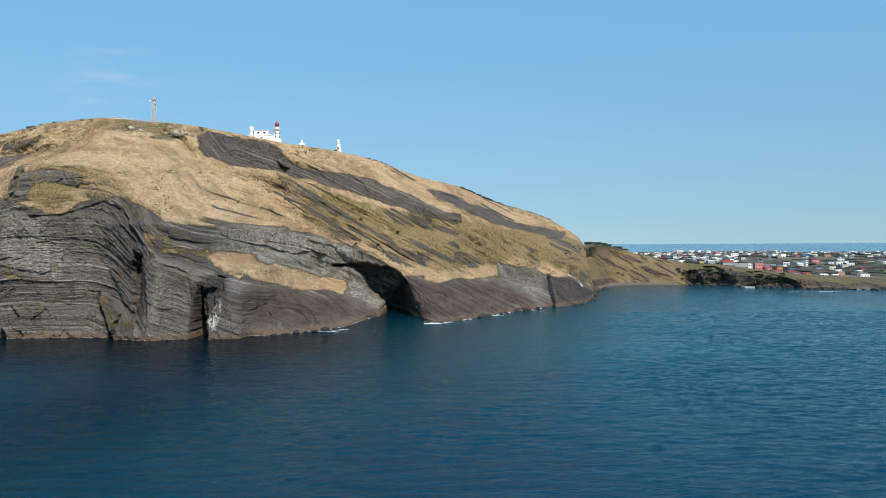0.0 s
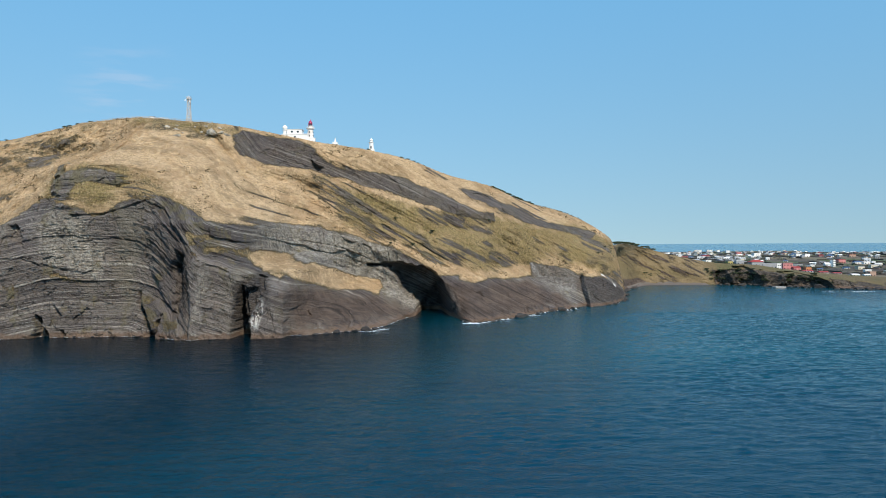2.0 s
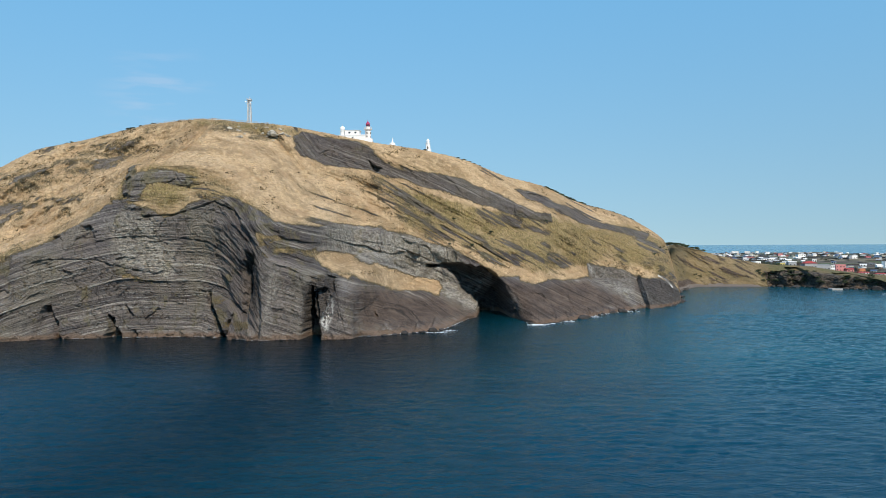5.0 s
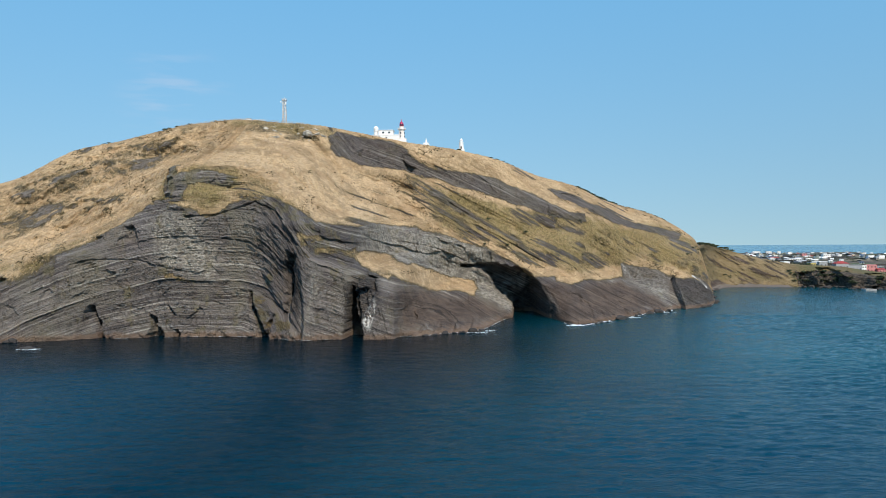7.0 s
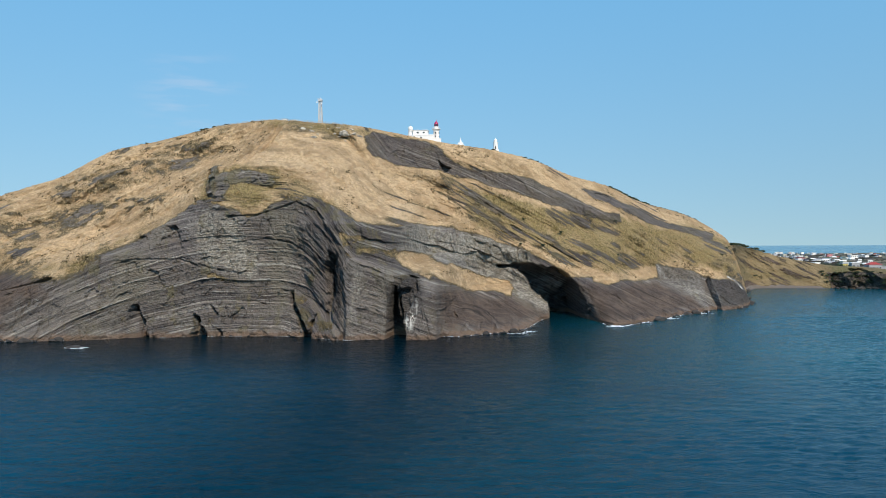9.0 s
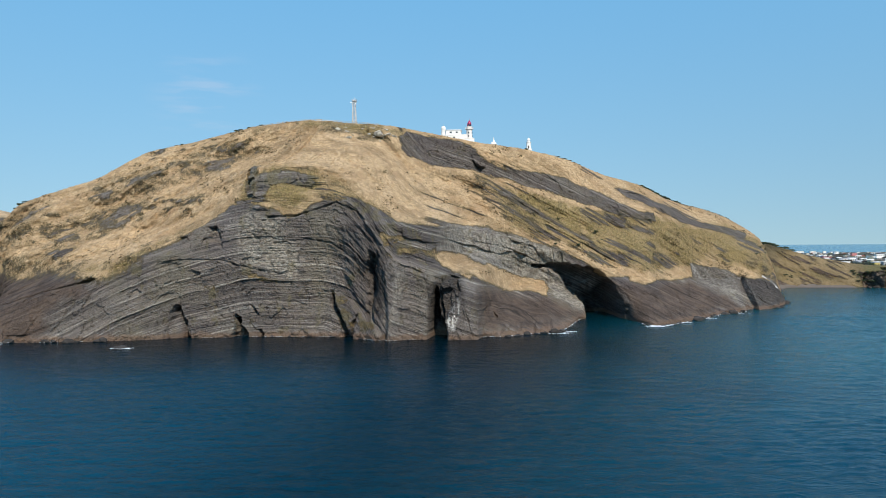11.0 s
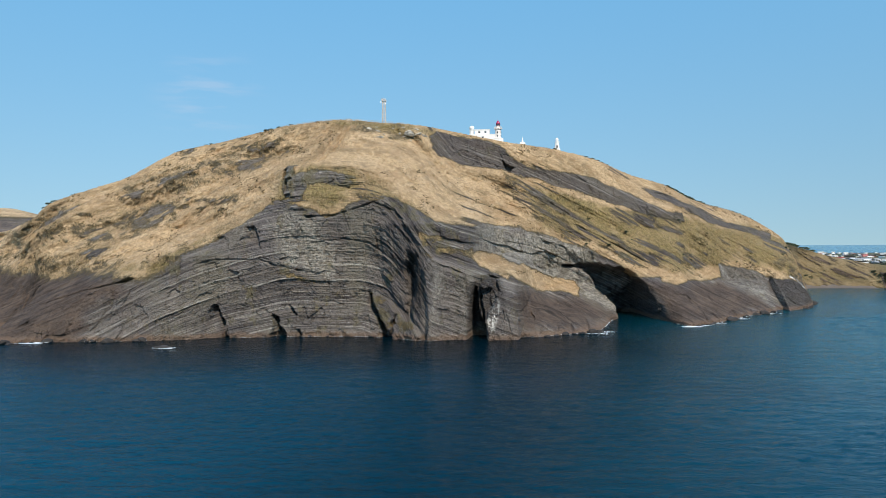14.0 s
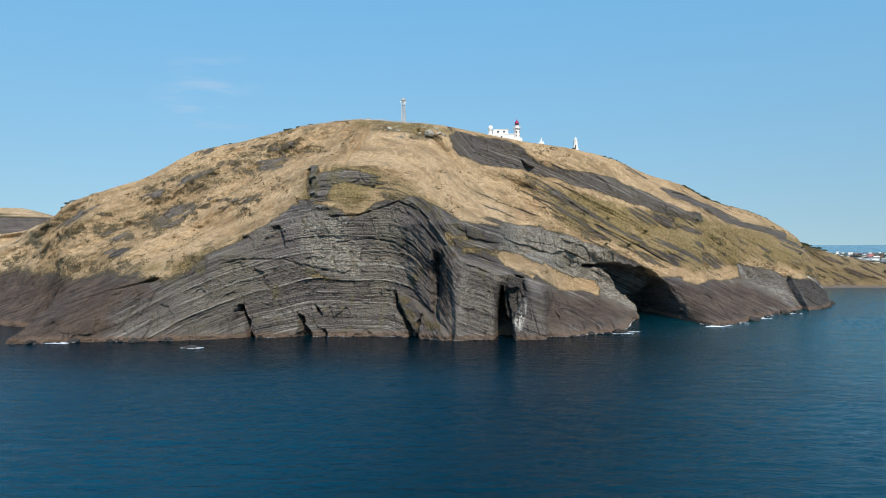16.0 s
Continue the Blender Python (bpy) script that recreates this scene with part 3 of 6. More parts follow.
def face(x, z):
    """How far back the hill's seaward face lies, before its fine relief."""
    ys = np.stack([c(x) for c in LEVEL_CURVES])
    lip = 1.6 + 1.1 * noise2(x / 4, 0 * x, 43) + 0.5 * noise2(x / 1.2, 0 * x, 44)  # the sea has cut a small step at the water
    z = np.where(z < 0, z, np.where(z < lip, 0.1 * z, np.where(z < lip + 2, 0.1 * lip + (z - lip) * (0.9 * lip + 2) / 2, z)))
    lv = np.asarray(LEVELS, float)
    k = np.clip(np.searchsorted(lv, z) - 1, 0, len(lv) - 2)
    t = np.clip((z - lv[k]) / (lv[k + 1] - lv[k]), -0.3, 1.6)
    take = lambda n: np.take_along_axis(ys, n[None], 0)[0]  # noqa: E731
    y = take(k) * (1 - t) + take(k + 1) * t
    zc, yc = crest_z(x), crest_y(x)
    kc = np.clip(np.searchsorted(lv, zc) - 1, 0, len(lv) - 2)
    tc = (zc - lv[kc]) / (lv[kc + 1] - lv[kc])
    top = take(kc) * (1 - tc) + take(kc + 1) * tc
    y = y + (yc - top) * np.clip((z / zc - 0.55) / 0.45, 0, 1) ** 2
    # notches, clefts and the sea cave
    y = y - 5.0 * ramp(-0.6, 2.5, inside(NOSE, x, z))
    rag = 0.35 * noise2(x / 2.2, z / 2.2, 41) + 0.2 * noise2(x / 0.9, z / 0.9, 42)
    for deep, loop, soft in HOLLOWS:
        box_x = [p[0] for p in loop]
        near = (x > min(box_x) - 4) & (x < max(box_x) + 4)
        if near.any():
            y[near] += deep * ramp(0.4 - soft, soft, inside(loop, x[near], z[near]) + rag[near])
    cave = ramp(-1.2, 1.2, inside(CAVE, x, z) + 0.8 * noise2(x / 3, z / 3, 40))
    back = 510 - 52 * ramp(-26, -16, x) + 5 * noise2(x / 7, z / 5, 45) + 2.5 * noise2(x / 2.6, z / 2, 46) - 0.35 * np.maximum(0, z - 8)
    return y + cave * np.maximum(0, back - y)

# ---- building helpers ----
def mesh_from(name, verts, faces, mats, smooth=False):
    me = bpy.data.meshes.new(name)
    me.from_pydata([tuple(v) for v in verts], [], [tuple(f) for f in faces])
    for m in mats if isinstance(mats, (list, tuple)) else [mats]:
        me.materials.append(m)
    if smooth:
        me.polygons.foreach_set("use_smooth", np.ones(len(me.polygons), bool))
    me.update()
    return me


def sheet(name, grid, mat, smooth=True):
    """A mesh from a grid of points, rows by columns."""
    rows, cols = grid.shape[:2]
    n = np.arange(rows * cols).reshape(rows, cols)
    quads = np.stack([n[:-1, :-1], n[:-1, 1:], n[1:, 1:], n[1:, :-1]], -1).reshape(-1, 4)
    me = bpy.data.meshes.new(name)
    me.vertices.add(rows * cols)
    me.vertices.foreach_set("co", grid.reshape(-1).astype(np.float32))
    me.loops.add(quads.size)
    me.loops.foreach_set("vertex_index", quads.reshape(-1).astype(np.int32))
    me.polygons.add(len(quads))
    me.polygons.foreach_set("loop_start", np.arange(0, quads.size, 4, dtype=np.int32))
    me.update(calc_edges=True)
    me.polygons.foreach_set("use_smooth", np.full(len(quads), smooth))
    me.materials.append(mat)
    return me


# ---- what covers the hill, as outlines in its elevation (metres along the coast, height) ----
COVER = {"rock": [], "half": [], "grass": [], "earth": [], "soil": [], "green": [], "brown": [], "pale": [], "white": [], "dark": []}


def spread(kind, *loop):
    """An outline of one kind of cover."""
    COVER[kind].append(loop)


# cliffs, walls and slabs of bare rock, beds that show through the turf, turf, thin soil, tints, painted shade
spread("rock", (-530, 26), (-461.5, 25.2), (-418.8, 27.8), (-366, 27.2), (-339.9, 28.4), (-305.3, 31.7), (-289.5, 29.3), (-278.4, 28.8),
       (-267.9, 32), (-263.5, 37.5), (-259.5, 41.5), (-253.7, 44.2), (-248.2, 49), (-242.5, 52.4), (-236.4, 54.6), (-229.5, 61.3), (-223.2, 65.5),
       (-215.7, 65.4), (-208.3, 65.8), (-202.5, 64.3), (-196.9, 62.3), (-193.6, 58.7), (-187.6, 60.7), (-183.8, 64.1), (-179.8, 66.5), (-175.6, 67.6),
       (-168.3, 67), (-163.5, 68.7), (-159.4, 68.1), (-154.1, 65.2), (-146.9, 61.4), (-140.5, 57.6), (-132.3, 55.4), (-123.8, 53.8), (-121.1, 53.4),
       (-120.4, 47.2), (-121.6, 40.5), (-117.3, 34.2), (-108.5, 30.9), (-101.4, 27.2), (-96, -5), (-530, -5))
spread("rock", (-121.8, 53.1), (-116.5, 57.4), (-110.6, 56.3), (-98.2, 55.4), (-87.7, 52), (-77.4, 49.2), (-70.3, 45.7), (-63.2, 44.6), (-54.2, 43.5),
       (-45.4, 37.3), (-33.2, 29.2), (-27.2, 23.7), (-12, 24), (-14, -5), (-110, -5), (-103, 28.6), (-115.6, 34.1), (-121.3, 40.5))
spread("rock", (-28.9, 24.8), (-21.8, 21.2), (-13.6, 21.3), (-3.2, 19.2), (6.6, 21.9), (16.8, 20.6), (32.8, 21.1), (40, 21.7), (40.6, 30.2), (58, 27.1),
       (71.2, 24.4), (79.6, 20.7), (84, 20), (97, 18), (105, 15), (115, 9), (127, 2), (127, -5), (-20, -5), (-18, 20))
spread("rock", (-152.9, 113.3), (-150, 117.3), (-140.2, 115.7), (-129.8, 113.8), (-119.1, 112.4), (-111.6, 109.7), (-105.9, 105.3), (-100.1, 99.8),
       (-92.7, 94.9), (-81.6, 93.6), (-70.5, 92.7), (-55.4, 91.3), (-45.8, 88.6), (-38.1, 84.1), (-30.2, 81.2), (-20.1, 78.4), (-8.9, 71.9),
       (2.7, 67.2), (13.7, 65.5), (13.6, 60.2), (3.9, 60.4), (-5.9, 62.7), (-17.6, 65.3), (-29.2, 69), (-40.6, 71.9), (-46.2, 74.9), (-55.6, 77.4),
       (-63, 80.7), (-74.1, 82.4), (-81.5, 86.2), (-90.7, 88.3), (-99.8, 90.8), (-108.8, 92.5), (-121.2, 94), (-132.7, 95.4), (-140.8, 98.8),
       (-146.9, 100.3), (-150.6, 105))
spread("half", (-42.5, 71.8), (-25.5, 66.3), (-8, 60.7), (-9.5, 56.1), (-26, 58.9), (-39.1, 64.1))
spread("half", (-5.5, 57.6), (5.3, 55), (13.3, 52.3), (13, 49.2), (0.7, 52.2), (-6.5, 54.9))
spread("half", (-109.9, 93.6), (-99.7, 88.9), (-88.7, 82.5), (-77.7, 75), (-66.7, 66.1), (-77.4, 60.8), (-82.7, 61.8), (-91.5, 66.4), (-102.3, 73.7),
       (-107.1, 82))
spread("half", (-74.6, 62.3), (-66.7, 65), (-54, 59.2), (-44.9, 54.7), (-37.1, 49.2), (-27.5, 41.9), (-20.5, 39.8), (-5.9, 39), (-8.7, 29.2),
       (-15.5, 29.9), (-23.7, 31.3), (-33.2, 35.6), (-45.3, 41.6), (-54.2, 46.3), (-63.2, 47.1), (-70.3, 51.4))
spread("half", (9.2, 38.7), (30.7, 36.7), (32.5, 29.7), (14.3, 26.1), (6.7, 30.8))
spread("rock", (-10.1, 84.3), (1.4, 82.6), (11.2, 82.1), (19.8, 74.9), (35.2, 70.7), (50.1, 64.2), (68.6, 59), (95.1, 55.1), (108, 52.8), (97, 47),
       (81.6, 51), (59.3, 55.1), (40.1, 59), (25.3, 64.7), (12, 70.4), (5.1, 74.8), (-3, 77.2))
spread("half", (36.8, 50.2), (61.2, 45.3), (73.6, 39), (69.8, 35.7), (54.9, 40.4), (41.1, 45.4))
spread("half", (42.9, 41.3), (59.6, 39.1), (73.7, 32), (69.8, 28.8), (54.3, 35.2))
spread("half", (-1.7, 65.5), (10, 58.9), (5.4, 56.1), (-4.1, 60.8))
spread("rock", (-219.9, 78.3), (-217.3, 81.6), (-207.3, 82.2), (-198, 83.1), (-191.6, 82.5), (-185.4, 79.9), (-182, 76.1), (-183, 73.4), (-188.6, 74.8),
       (-197, 77.1), (-203.1, 75.4), (-204.2, 71.5), (-204.7, 68), (-211.3, 68.4), (-215.8, 71.2))
spread("half", (-222.1, 68.2), (-211.8, 68.7), (-199.8, 67.4), (-199.2, 65.2), (-209.8, 64.7), (-220.4, 65.5))
spread("half", (-184.2, 79.9), (-175.4, 76.2), (-164.8, 70.5), (-153, 66.1), (-147.8, 61.7), (-159.8, 66.9), (-168.5, 67.3), (-177.2, 68.8),
       (-181.4, 73.1))
spread("grass", (-204.2, 69.2), (-202, 73.3), (-195.4, 75.3), (-187.1, 73.1), (-182.5, 73.1), (-180.3, 69.3), (-184.6, 64.4), (-188.3, 60.9),
       (-193, 59), (-196.6, 63.2), (-201.1, 65.7))
spread("grass", (-120.8, 41), (-112.4, 38.4), (-102, 34.8), (-95, 34.6), (-87.3, 29.2), (-73.9, 23.7), (-63.2, 20.5), (-60.1, 16.9), (-61.9, 13.4),
       (-66.7, 14.5), (-73.6, 16.6), (-80.2, 16.2), (-84.8, 17.5), (-90.3, 20.8), (-93.6, 22.9), (-100.5, 27.9), (-109.2, 31.9), (-116.7, 34.6),
       (-120.4, 37.9))
spread("earth", (-145.8, 51.8), (-135.4, 48.5), (-130.6, 44.3), (-121.4, 42.8), (-120.6, 37.1), (-127.5, 40.6), (-131.4, 36.8), (-135.1, 38.8),
       (-141.7, 37), (-144.9, 43))
spread("earth", (-222.2, 31.5), (-216.9, 32.6), (-208.4, 31.4), (-198, 27.1), (-195.5, 25.4), (-205.7, 26.4), (-216.7, 29.8))
spread("earth", (-233.4, 25.1), (-227.8, 27.1), (-222.2, 26.5), (-223.7, 23.1), (-229.3, 18.7), (-233.4, 20.9))
spread("earth", (-174.1, 23.1), (-164.8, 20.4), (-158.5, 16.4), (-147.8, 7.6), (-142.2, 2.4), (-151.7, 2.3), (-158, 8.6), (-157.2, 2), (-163.3, 2.7),
       (-169.9, 13.1))
spread("half", (-350.1, 53.5), (-336, 60.3), (-330.1, 64.4), (-323.5, 67.5), (-312.3, 69.7), (-300.1, 70.3), (-294, 64.4), (-300.6, 60.9),
       (-302.8, 56.9), (-312.8, 56.1), (-324.1, 57.6), (-330.7, 54), (-335.4, 47.7), (-345, 47.4))
spread("half", (-294.4, 73.2), (-276.1, 72.5), (-258.1, 72.8), (-245, 70.2), (-250.7, 68.6), (-258.9, 67.8), (-258.4, 63.2), (-265.4, 65.5),
       (-273.9, 69.6), (-289, 69))
spread("half", (-344.3, 76.4), (-328.8, 80.3), (-326.8, 85.9), (-312.3, 89.2), (-300.2, 92.7), (-291.5, 93.1), (-290.2, 87.3), (-304.7, 83.5),
       (-311, 77.2), (-326.7, 74.1), (-337.6, 72.2))
spread("half", (-277.4, 97.1), (-264.4, 102), (-253.6, 99.4), (-246.6, 88.6), (-256.2, 86.7), (-266.3, 89.6))
spread("half", (-265.8, 106.4), (-250.2, 107.9), (-239, 104.6), (-241.1, 97.2), (-250.9, 96.4), (-260.3, 101.1))
spread("half", (-317.2, 105.7), (-308.3, 108.7), (-302.1, 105.1), (-312.1, 99.4))
spread("half", (-368.8, 49.9), (-358.2, 52.8), (-357.2, 49.1), (-363.9, 47.2))
spread("half", (-441.5, 56), (-409.7, 59), (-388.3, 67.2), (-368.2, 70), (-359.3, 71.7), (-366.6, 62.6), (-382.2, 56), (-421.6, 54))
spread("half", (-336.7, 40.5), (-329.3, 46.1), (-319.4, 46.6), (-317.4, 41.1), (-324.6, 37.5))
spread("brown", (-530, 34), (-464.1, 28.2), (-361.7, 29.4), (-321.1, 30.3), (-289.7, 27.9), (-283.3, 21.4), (-297.9, 16.6), (-305.7, 12.4),
       (-301.2, 6.3), (-307.3, -0.2), (-285, -5), (-530, -5))
spread("brown", (-99.8, 26.2), (-93.5, 22.1), (-80.1, 15.4), (-66.7, 12.7), (-56.4, 10.4), (-44.4, 5.6), (-35.9, -0.5), (-45.3, 2), (-63.5, 1.7),
       (-90.8, 1), (-95, -5), (-98.9, 10.6))
spread("brown", (-23.5, 21.2), (-8.5, 19.7), (7.6, 20.5), (37.8, 19.6), (43.3, 14.8), (53.8, 11.2), (62, 5.8), (66.5, 2), (31.4, 1.1), (-7.5, 0.2),
       (-12, -5), (-15.8, 11.2))
spread("pale", (-120.8, 54.1), (-116.3, 56.4), (-98.1, 54.7), (-77.4, 48.5), (-54.2, 42.7), (-50.7, 34.1), (-66.8, 32), (-73.9, 23.7), (-87.3, 29.8),
       (-102.3, 35.4), (-112.6, 38.7), (-120.5, 41.9))
spread("pale", (-77.3, 23.8), (-61.4, 28.3), (-52.5, 20.4), (-41, 10.3), (-35.3, 1.2), (-47.8, 7.5), (-59.8, 13))
spread("pale", (41, 29.4), (57.9, 26.7), (75.5, 22.7), (74.3, 17.1), (63.5, 7.4), (53.8, 11.2), (48.3, 15.2), (41, 21.7))
spread("pale", (-220.1, 58.8), (-212.7, 62.4), (-203.8, 62.3), (-195.5, 58.7), (-192.8, 48.8), (-189.2, 43.1), (-190.6, 26.1), (-198, 29.1),
       (-211.3, 34.8), (-214.5, 46))
spread("green", (-305.3, 31.7), (-301.1, 37.7), (-282.9, 36.5), (-268.9, 39.9), (-262.6, 46.8), (-251.8, 55.6), (-241, 53.5), (-253.7, 44.2),
       (-262.3, 39.1), (-267.2, 31), (-278.1, 28.3))
spread("rock", (255, 15), (275, 16), (300, 15), (322, 12), (338, 8), (352, 2.5), (470, 2.5), (470, -5), (255, -5))
spread("rock", (128, 8), (150, 9), (176, 7), (186, 3), (190, -5), (126, -5))
spread("green", (-204, 72), (-198, 75.5), (-188, 76), (-182, 74), (-178, 69), (-185, 62.5), (-190, 60.5), (-196, 63), (-202, 65.5))
spread("green", (-110, 92), (-60, 76), (-20, 70), (40, 62), (110, 48), (122, 20), (60, 30), (0, 24), (-40, 36), (-80, 54))
spread("green", (-228, 84), (-205, 87), (-182, 83), (-150, 67), (-134, 52), (-120, 39), (-130, 33), (-141, 49), (-160, 62), (-180, 69), (-205, 62), (-222, 65))
spread("green", (-215, 126), (-150, 121), (-150, 112), (-215, 116))
spread("green", (60, 66), (100, 58), (128, 44), (128, 12), (104, 16), (84, 24), (70, 40))
spread("green", (128, 30), (150, 30), (200, 20), (240, 14), (240, 4), (128, 6))
spread("brown", (128, 50), (160, 48), (262, 30), (262, -5), (128, -5))
# shade put into colour: point (dark rock too), cave, cleft and fold
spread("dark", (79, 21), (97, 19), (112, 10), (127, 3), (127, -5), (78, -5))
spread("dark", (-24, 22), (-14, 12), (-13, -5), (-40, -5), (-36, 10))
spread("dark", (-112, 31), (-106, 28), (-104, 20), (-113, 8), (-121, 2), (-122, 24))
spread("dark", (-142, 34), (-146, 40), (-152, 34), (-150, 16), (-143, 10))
spread("soil", (-473.2, 38.9), (-432.7, 43.6), (-366.9, 41.1), (-339.2, 38), (-315.2, 41.1), (-295.3, 31.9), (-337.5, 27.4), (-416.1, 25.8), (-459.3, 23.1))
spread("soil", (-296.9, 32.4), (-282.2, 35.7), (-267.2, 40.2), (-257.5, 48.5), (-246, 56.3), (-236.5, 57), (-241.4, 51.3), (-253.1, 43.4), (-262.1, 38),
       (-267.7, 31), (-278.1, 28))
spread("soil", (-183.8, 80.2), (-173.2, 77.3), (-160.9, 71.2), (-149.2, 65.4), (-137, 57.7), (-123.9, 55), (-123.5, 52), (-135.6, 54.7), (-147.7, 59.9),
       (-159.5, 65.7), (-177.1, 68.2), (-180.4, 73.2))
spread("soil", (-110.6, 93.6), (-77.6, 74.2), (-63.1, 62.1), (-70.3, 49.2), (-84.4, 58.1), (-102.3, 72.6))
spread("soil", (-205.8, 124.3), (-168.3, 122), (-152, 119), (-156.4, 110), (-175, 108), (-195, 114))
spread("soil", (-350, 80), (-300, 100), (-255, 110), (-238, 98), (-262, 84), (-310, 74))
spread("soil", (-440, 60), (-390, 70), (-340, 66), (-296, 72), (-290, 60), (-330, 44), (-360, 46), (-400, 52))
spread("soil", (84, 30), (98, 36), (110, 38), (128, 36), (128, 6), (96, 18))
spread("pale", (-140.6, 37), (-136.4, 36.9), (-135.8, 26.6), (-135.9, 7.9), (-138.1, 8), (-138.5, 21.3))
spread("rock", (-221, 87.5), (-213, 87.5), (-211, 78), (-221, 78))
spread("half", (100, 20), (112, 22), (128, 20), (128, -5), (112, -5), (110, 8))
# guano and salt
spread("white", (-109, 20), (-106.3, 19.5), (-106.8, 13), (-109.3, 4), (-112.8, 7), (-111.6, 12.5))
spread("white", (40, 31), (42.5, 30.6), (45.5, 25), (48, 20), (45, 21), (42, 24))
spread("white", (79.5, 20), (81.5, 19.5), (80.5, 13), (81, 5), (79, 6), (79, 13))
spread("white", (98, 21), (104, 18), (110, 12.5), (109, 11), (102, 16), (97, 19.6))


def cover_of(x, z):
    """Shares of bare rock, brown rock, green and sheer cliff in the hill's cover."""
    wob = 2.2 * fbm(x / 14, z / 10, 60) + 0.9 * fbm((x + 0.7 * z) / 2.4, (z - 0.5 * x) / 7, 61, 4)
    bed = z - bed_height(x)
    left = ramp(-225, -240, x)
    lie = np.where(x < -112, bed, z + 0.6 * x)
    rock, cliff = np.zeros(x.shape), np.zeros(x.shape)
    for loop in COVER["rock"]:
        soft = 1.6 + 7 * ramp(-240, -270, x)
        cliff = np.maximum(cliff, ramp(-9, 4, inside(loop, x, z)))
        rock = np.maximum(rock, ramp(-1, 1, (inside(loop, x, z) + (0.8 + 1.6 * ramp(-280, -310, x)) * wob) / soft))
    for loop in COVER["half"]:
        d = inside(loop, x, z) + 1.2 * wob
        thin = np.where(x < -225, fbm(x / 8, (z - 0.35 * x) / 4, 69, 5, 0.65), fbm(x / 26, lie / 1.5, 62, 4, 0.6))
        rock = np.maximum(rock, 0.95 * ramp(-3, 3, d) * np.where(x < -225, 0.85 * ramp(-0.35, 0.25, thin), ramp(-0.20, 0.14, thin)))
    # thin ledges of the beds that crop out through the turf
    crop = ramp(0.30, 0.50, noise2(x / 45, bed / 1.3 + 0.5 * fbm(x / 12, z / 12, 64), 63)) * ramp(-0.1, 0.35, fbm(x / 24, z / 14, 65, 3))
    solid = rock.copy()
    rock = np.maximum(rock, 0.75 * crop * ramp(-125, -95, x + 0.4 * z) * ramp(128, 110, x))
    shelf = fbm(x / 16, (z - 0.35 * x) / 7, 67, 5, 0.65)
    rock = np.maximum(rock, 0.5 * ramp(0.30, 0.60, shelf) * ramp(-225, -255, x) * ramp(34, 48, z))
    rock = np.maximum(rock, 0.70 * ramp(-0.1, 0.25, fbm(x / 16, (z + 0.55 * x) / 3.0, 66, 5, 0.62)) * ramp(-0.3, 0.2, fbm(x / 34, z / 14, 55, 3)) * ramp(112, 132, x) * ramp(262, 240, x))
    shore = 10 - 6 * ramp(300, 390, x) + 5 * fbm(x / 12, z / 9, 68, 4)
    rock = np.maximum(rock, ramp(shore + 1, shore - 1, z) * ramp(252, 266, x))
    for loop in COVER["soil"]:
        bare = 0.14 + 0.32 * ramp(-0.4, 0.4, fbm(x / 6, (z + 0.3 * x) / 3.5, 56, 5, 0.62))
        rock = np.maximum(rock, bare * ramp(-5, 4, inside(loop, x, z) + 1.5 * wob))
    for loop in COVER["grass"]:
        rock = rock * (1 - 0.97 * ramp(-1.5, 1.5, inside(loop, x, z) + 1.0 * wob))
    for loop in COVER["earth"]:
        patchy = 0.35 + 0.65 * ramp(-0.3, 0.3, fbm(x / 5, z / 3, 57, 4, 0.6))
        share = 0.9 * patchy * ramp(-2, 2, inside(loop, x, z) + 0.9 * wob)
        rock = rock * (1 - share) + np.where(z < 28, 0.40, 0.18) * share
    green = np.zeros(x.shape)
    for loop in COVER["green"]:
        green = np.maximum(green, ramp(-8, 8, inside(loop, x, z) + 2 * wob))
    for loop in COVER["earth"]:
        green = np.maximum(green, ramp(-3, 3, inside(loop, x, z)))
    brown = np.zeros(x.shape)
    for loop in COVER["brown"]:
        brown = np.maximum(brown, ramp(-4, 4, inside(loop, x, z) + 1.5 * wob))
    brown = np.maximum(brown, 0.35 * ramp(0.1, 0.5, rock - solid))
    brown = np.maximum(brown, 0.45 * left * ramp(44, 52, z) * ramp(0.1, 0.4, rock))
    brown = np.maximum(brown, 0.4 * ramp(0, 7, z - 57 + 0.25 * (x + 120)) * ramp(-160, -148, x))
    return rock, brown, green, cliff


def column(seed, thick, spread_of):
    """A pile of beds of uneven thickness: gives each height in the pile its bed's hardness and its place within the bed."""
    rng = np.random.RandomState(seed)
    deep = thick * np.exp(rng.normal(0, spread_of, int(560 / thick)))
    edges, hard = np.cumsum(deep) - 40, rng.uniform(-1, 1, len(deep))

    def at(b):
        i = np.clip(np.searchsorted(edges, b), 1, len(edges) - 1)
        return hard[i], np.clip((b - edges[i - 1]) / deep[i], 0, 1)
    return at


THIN_BEDS, THICK_BEDS, PALE_SEAMS = column(51, 1.15, 0.55), column(52, 5.0, 0.5), column(53, 0.62, 0.35)


def bedding(x, z):
    """Height within the pile of beds, with the waviness that the beds have."""
    return z - bed_height(x) + 1.5 * fbm(x / 30, z / 30, 70, 3) + 0.22 * fbm(x / 5, z / 4, 58, 3)


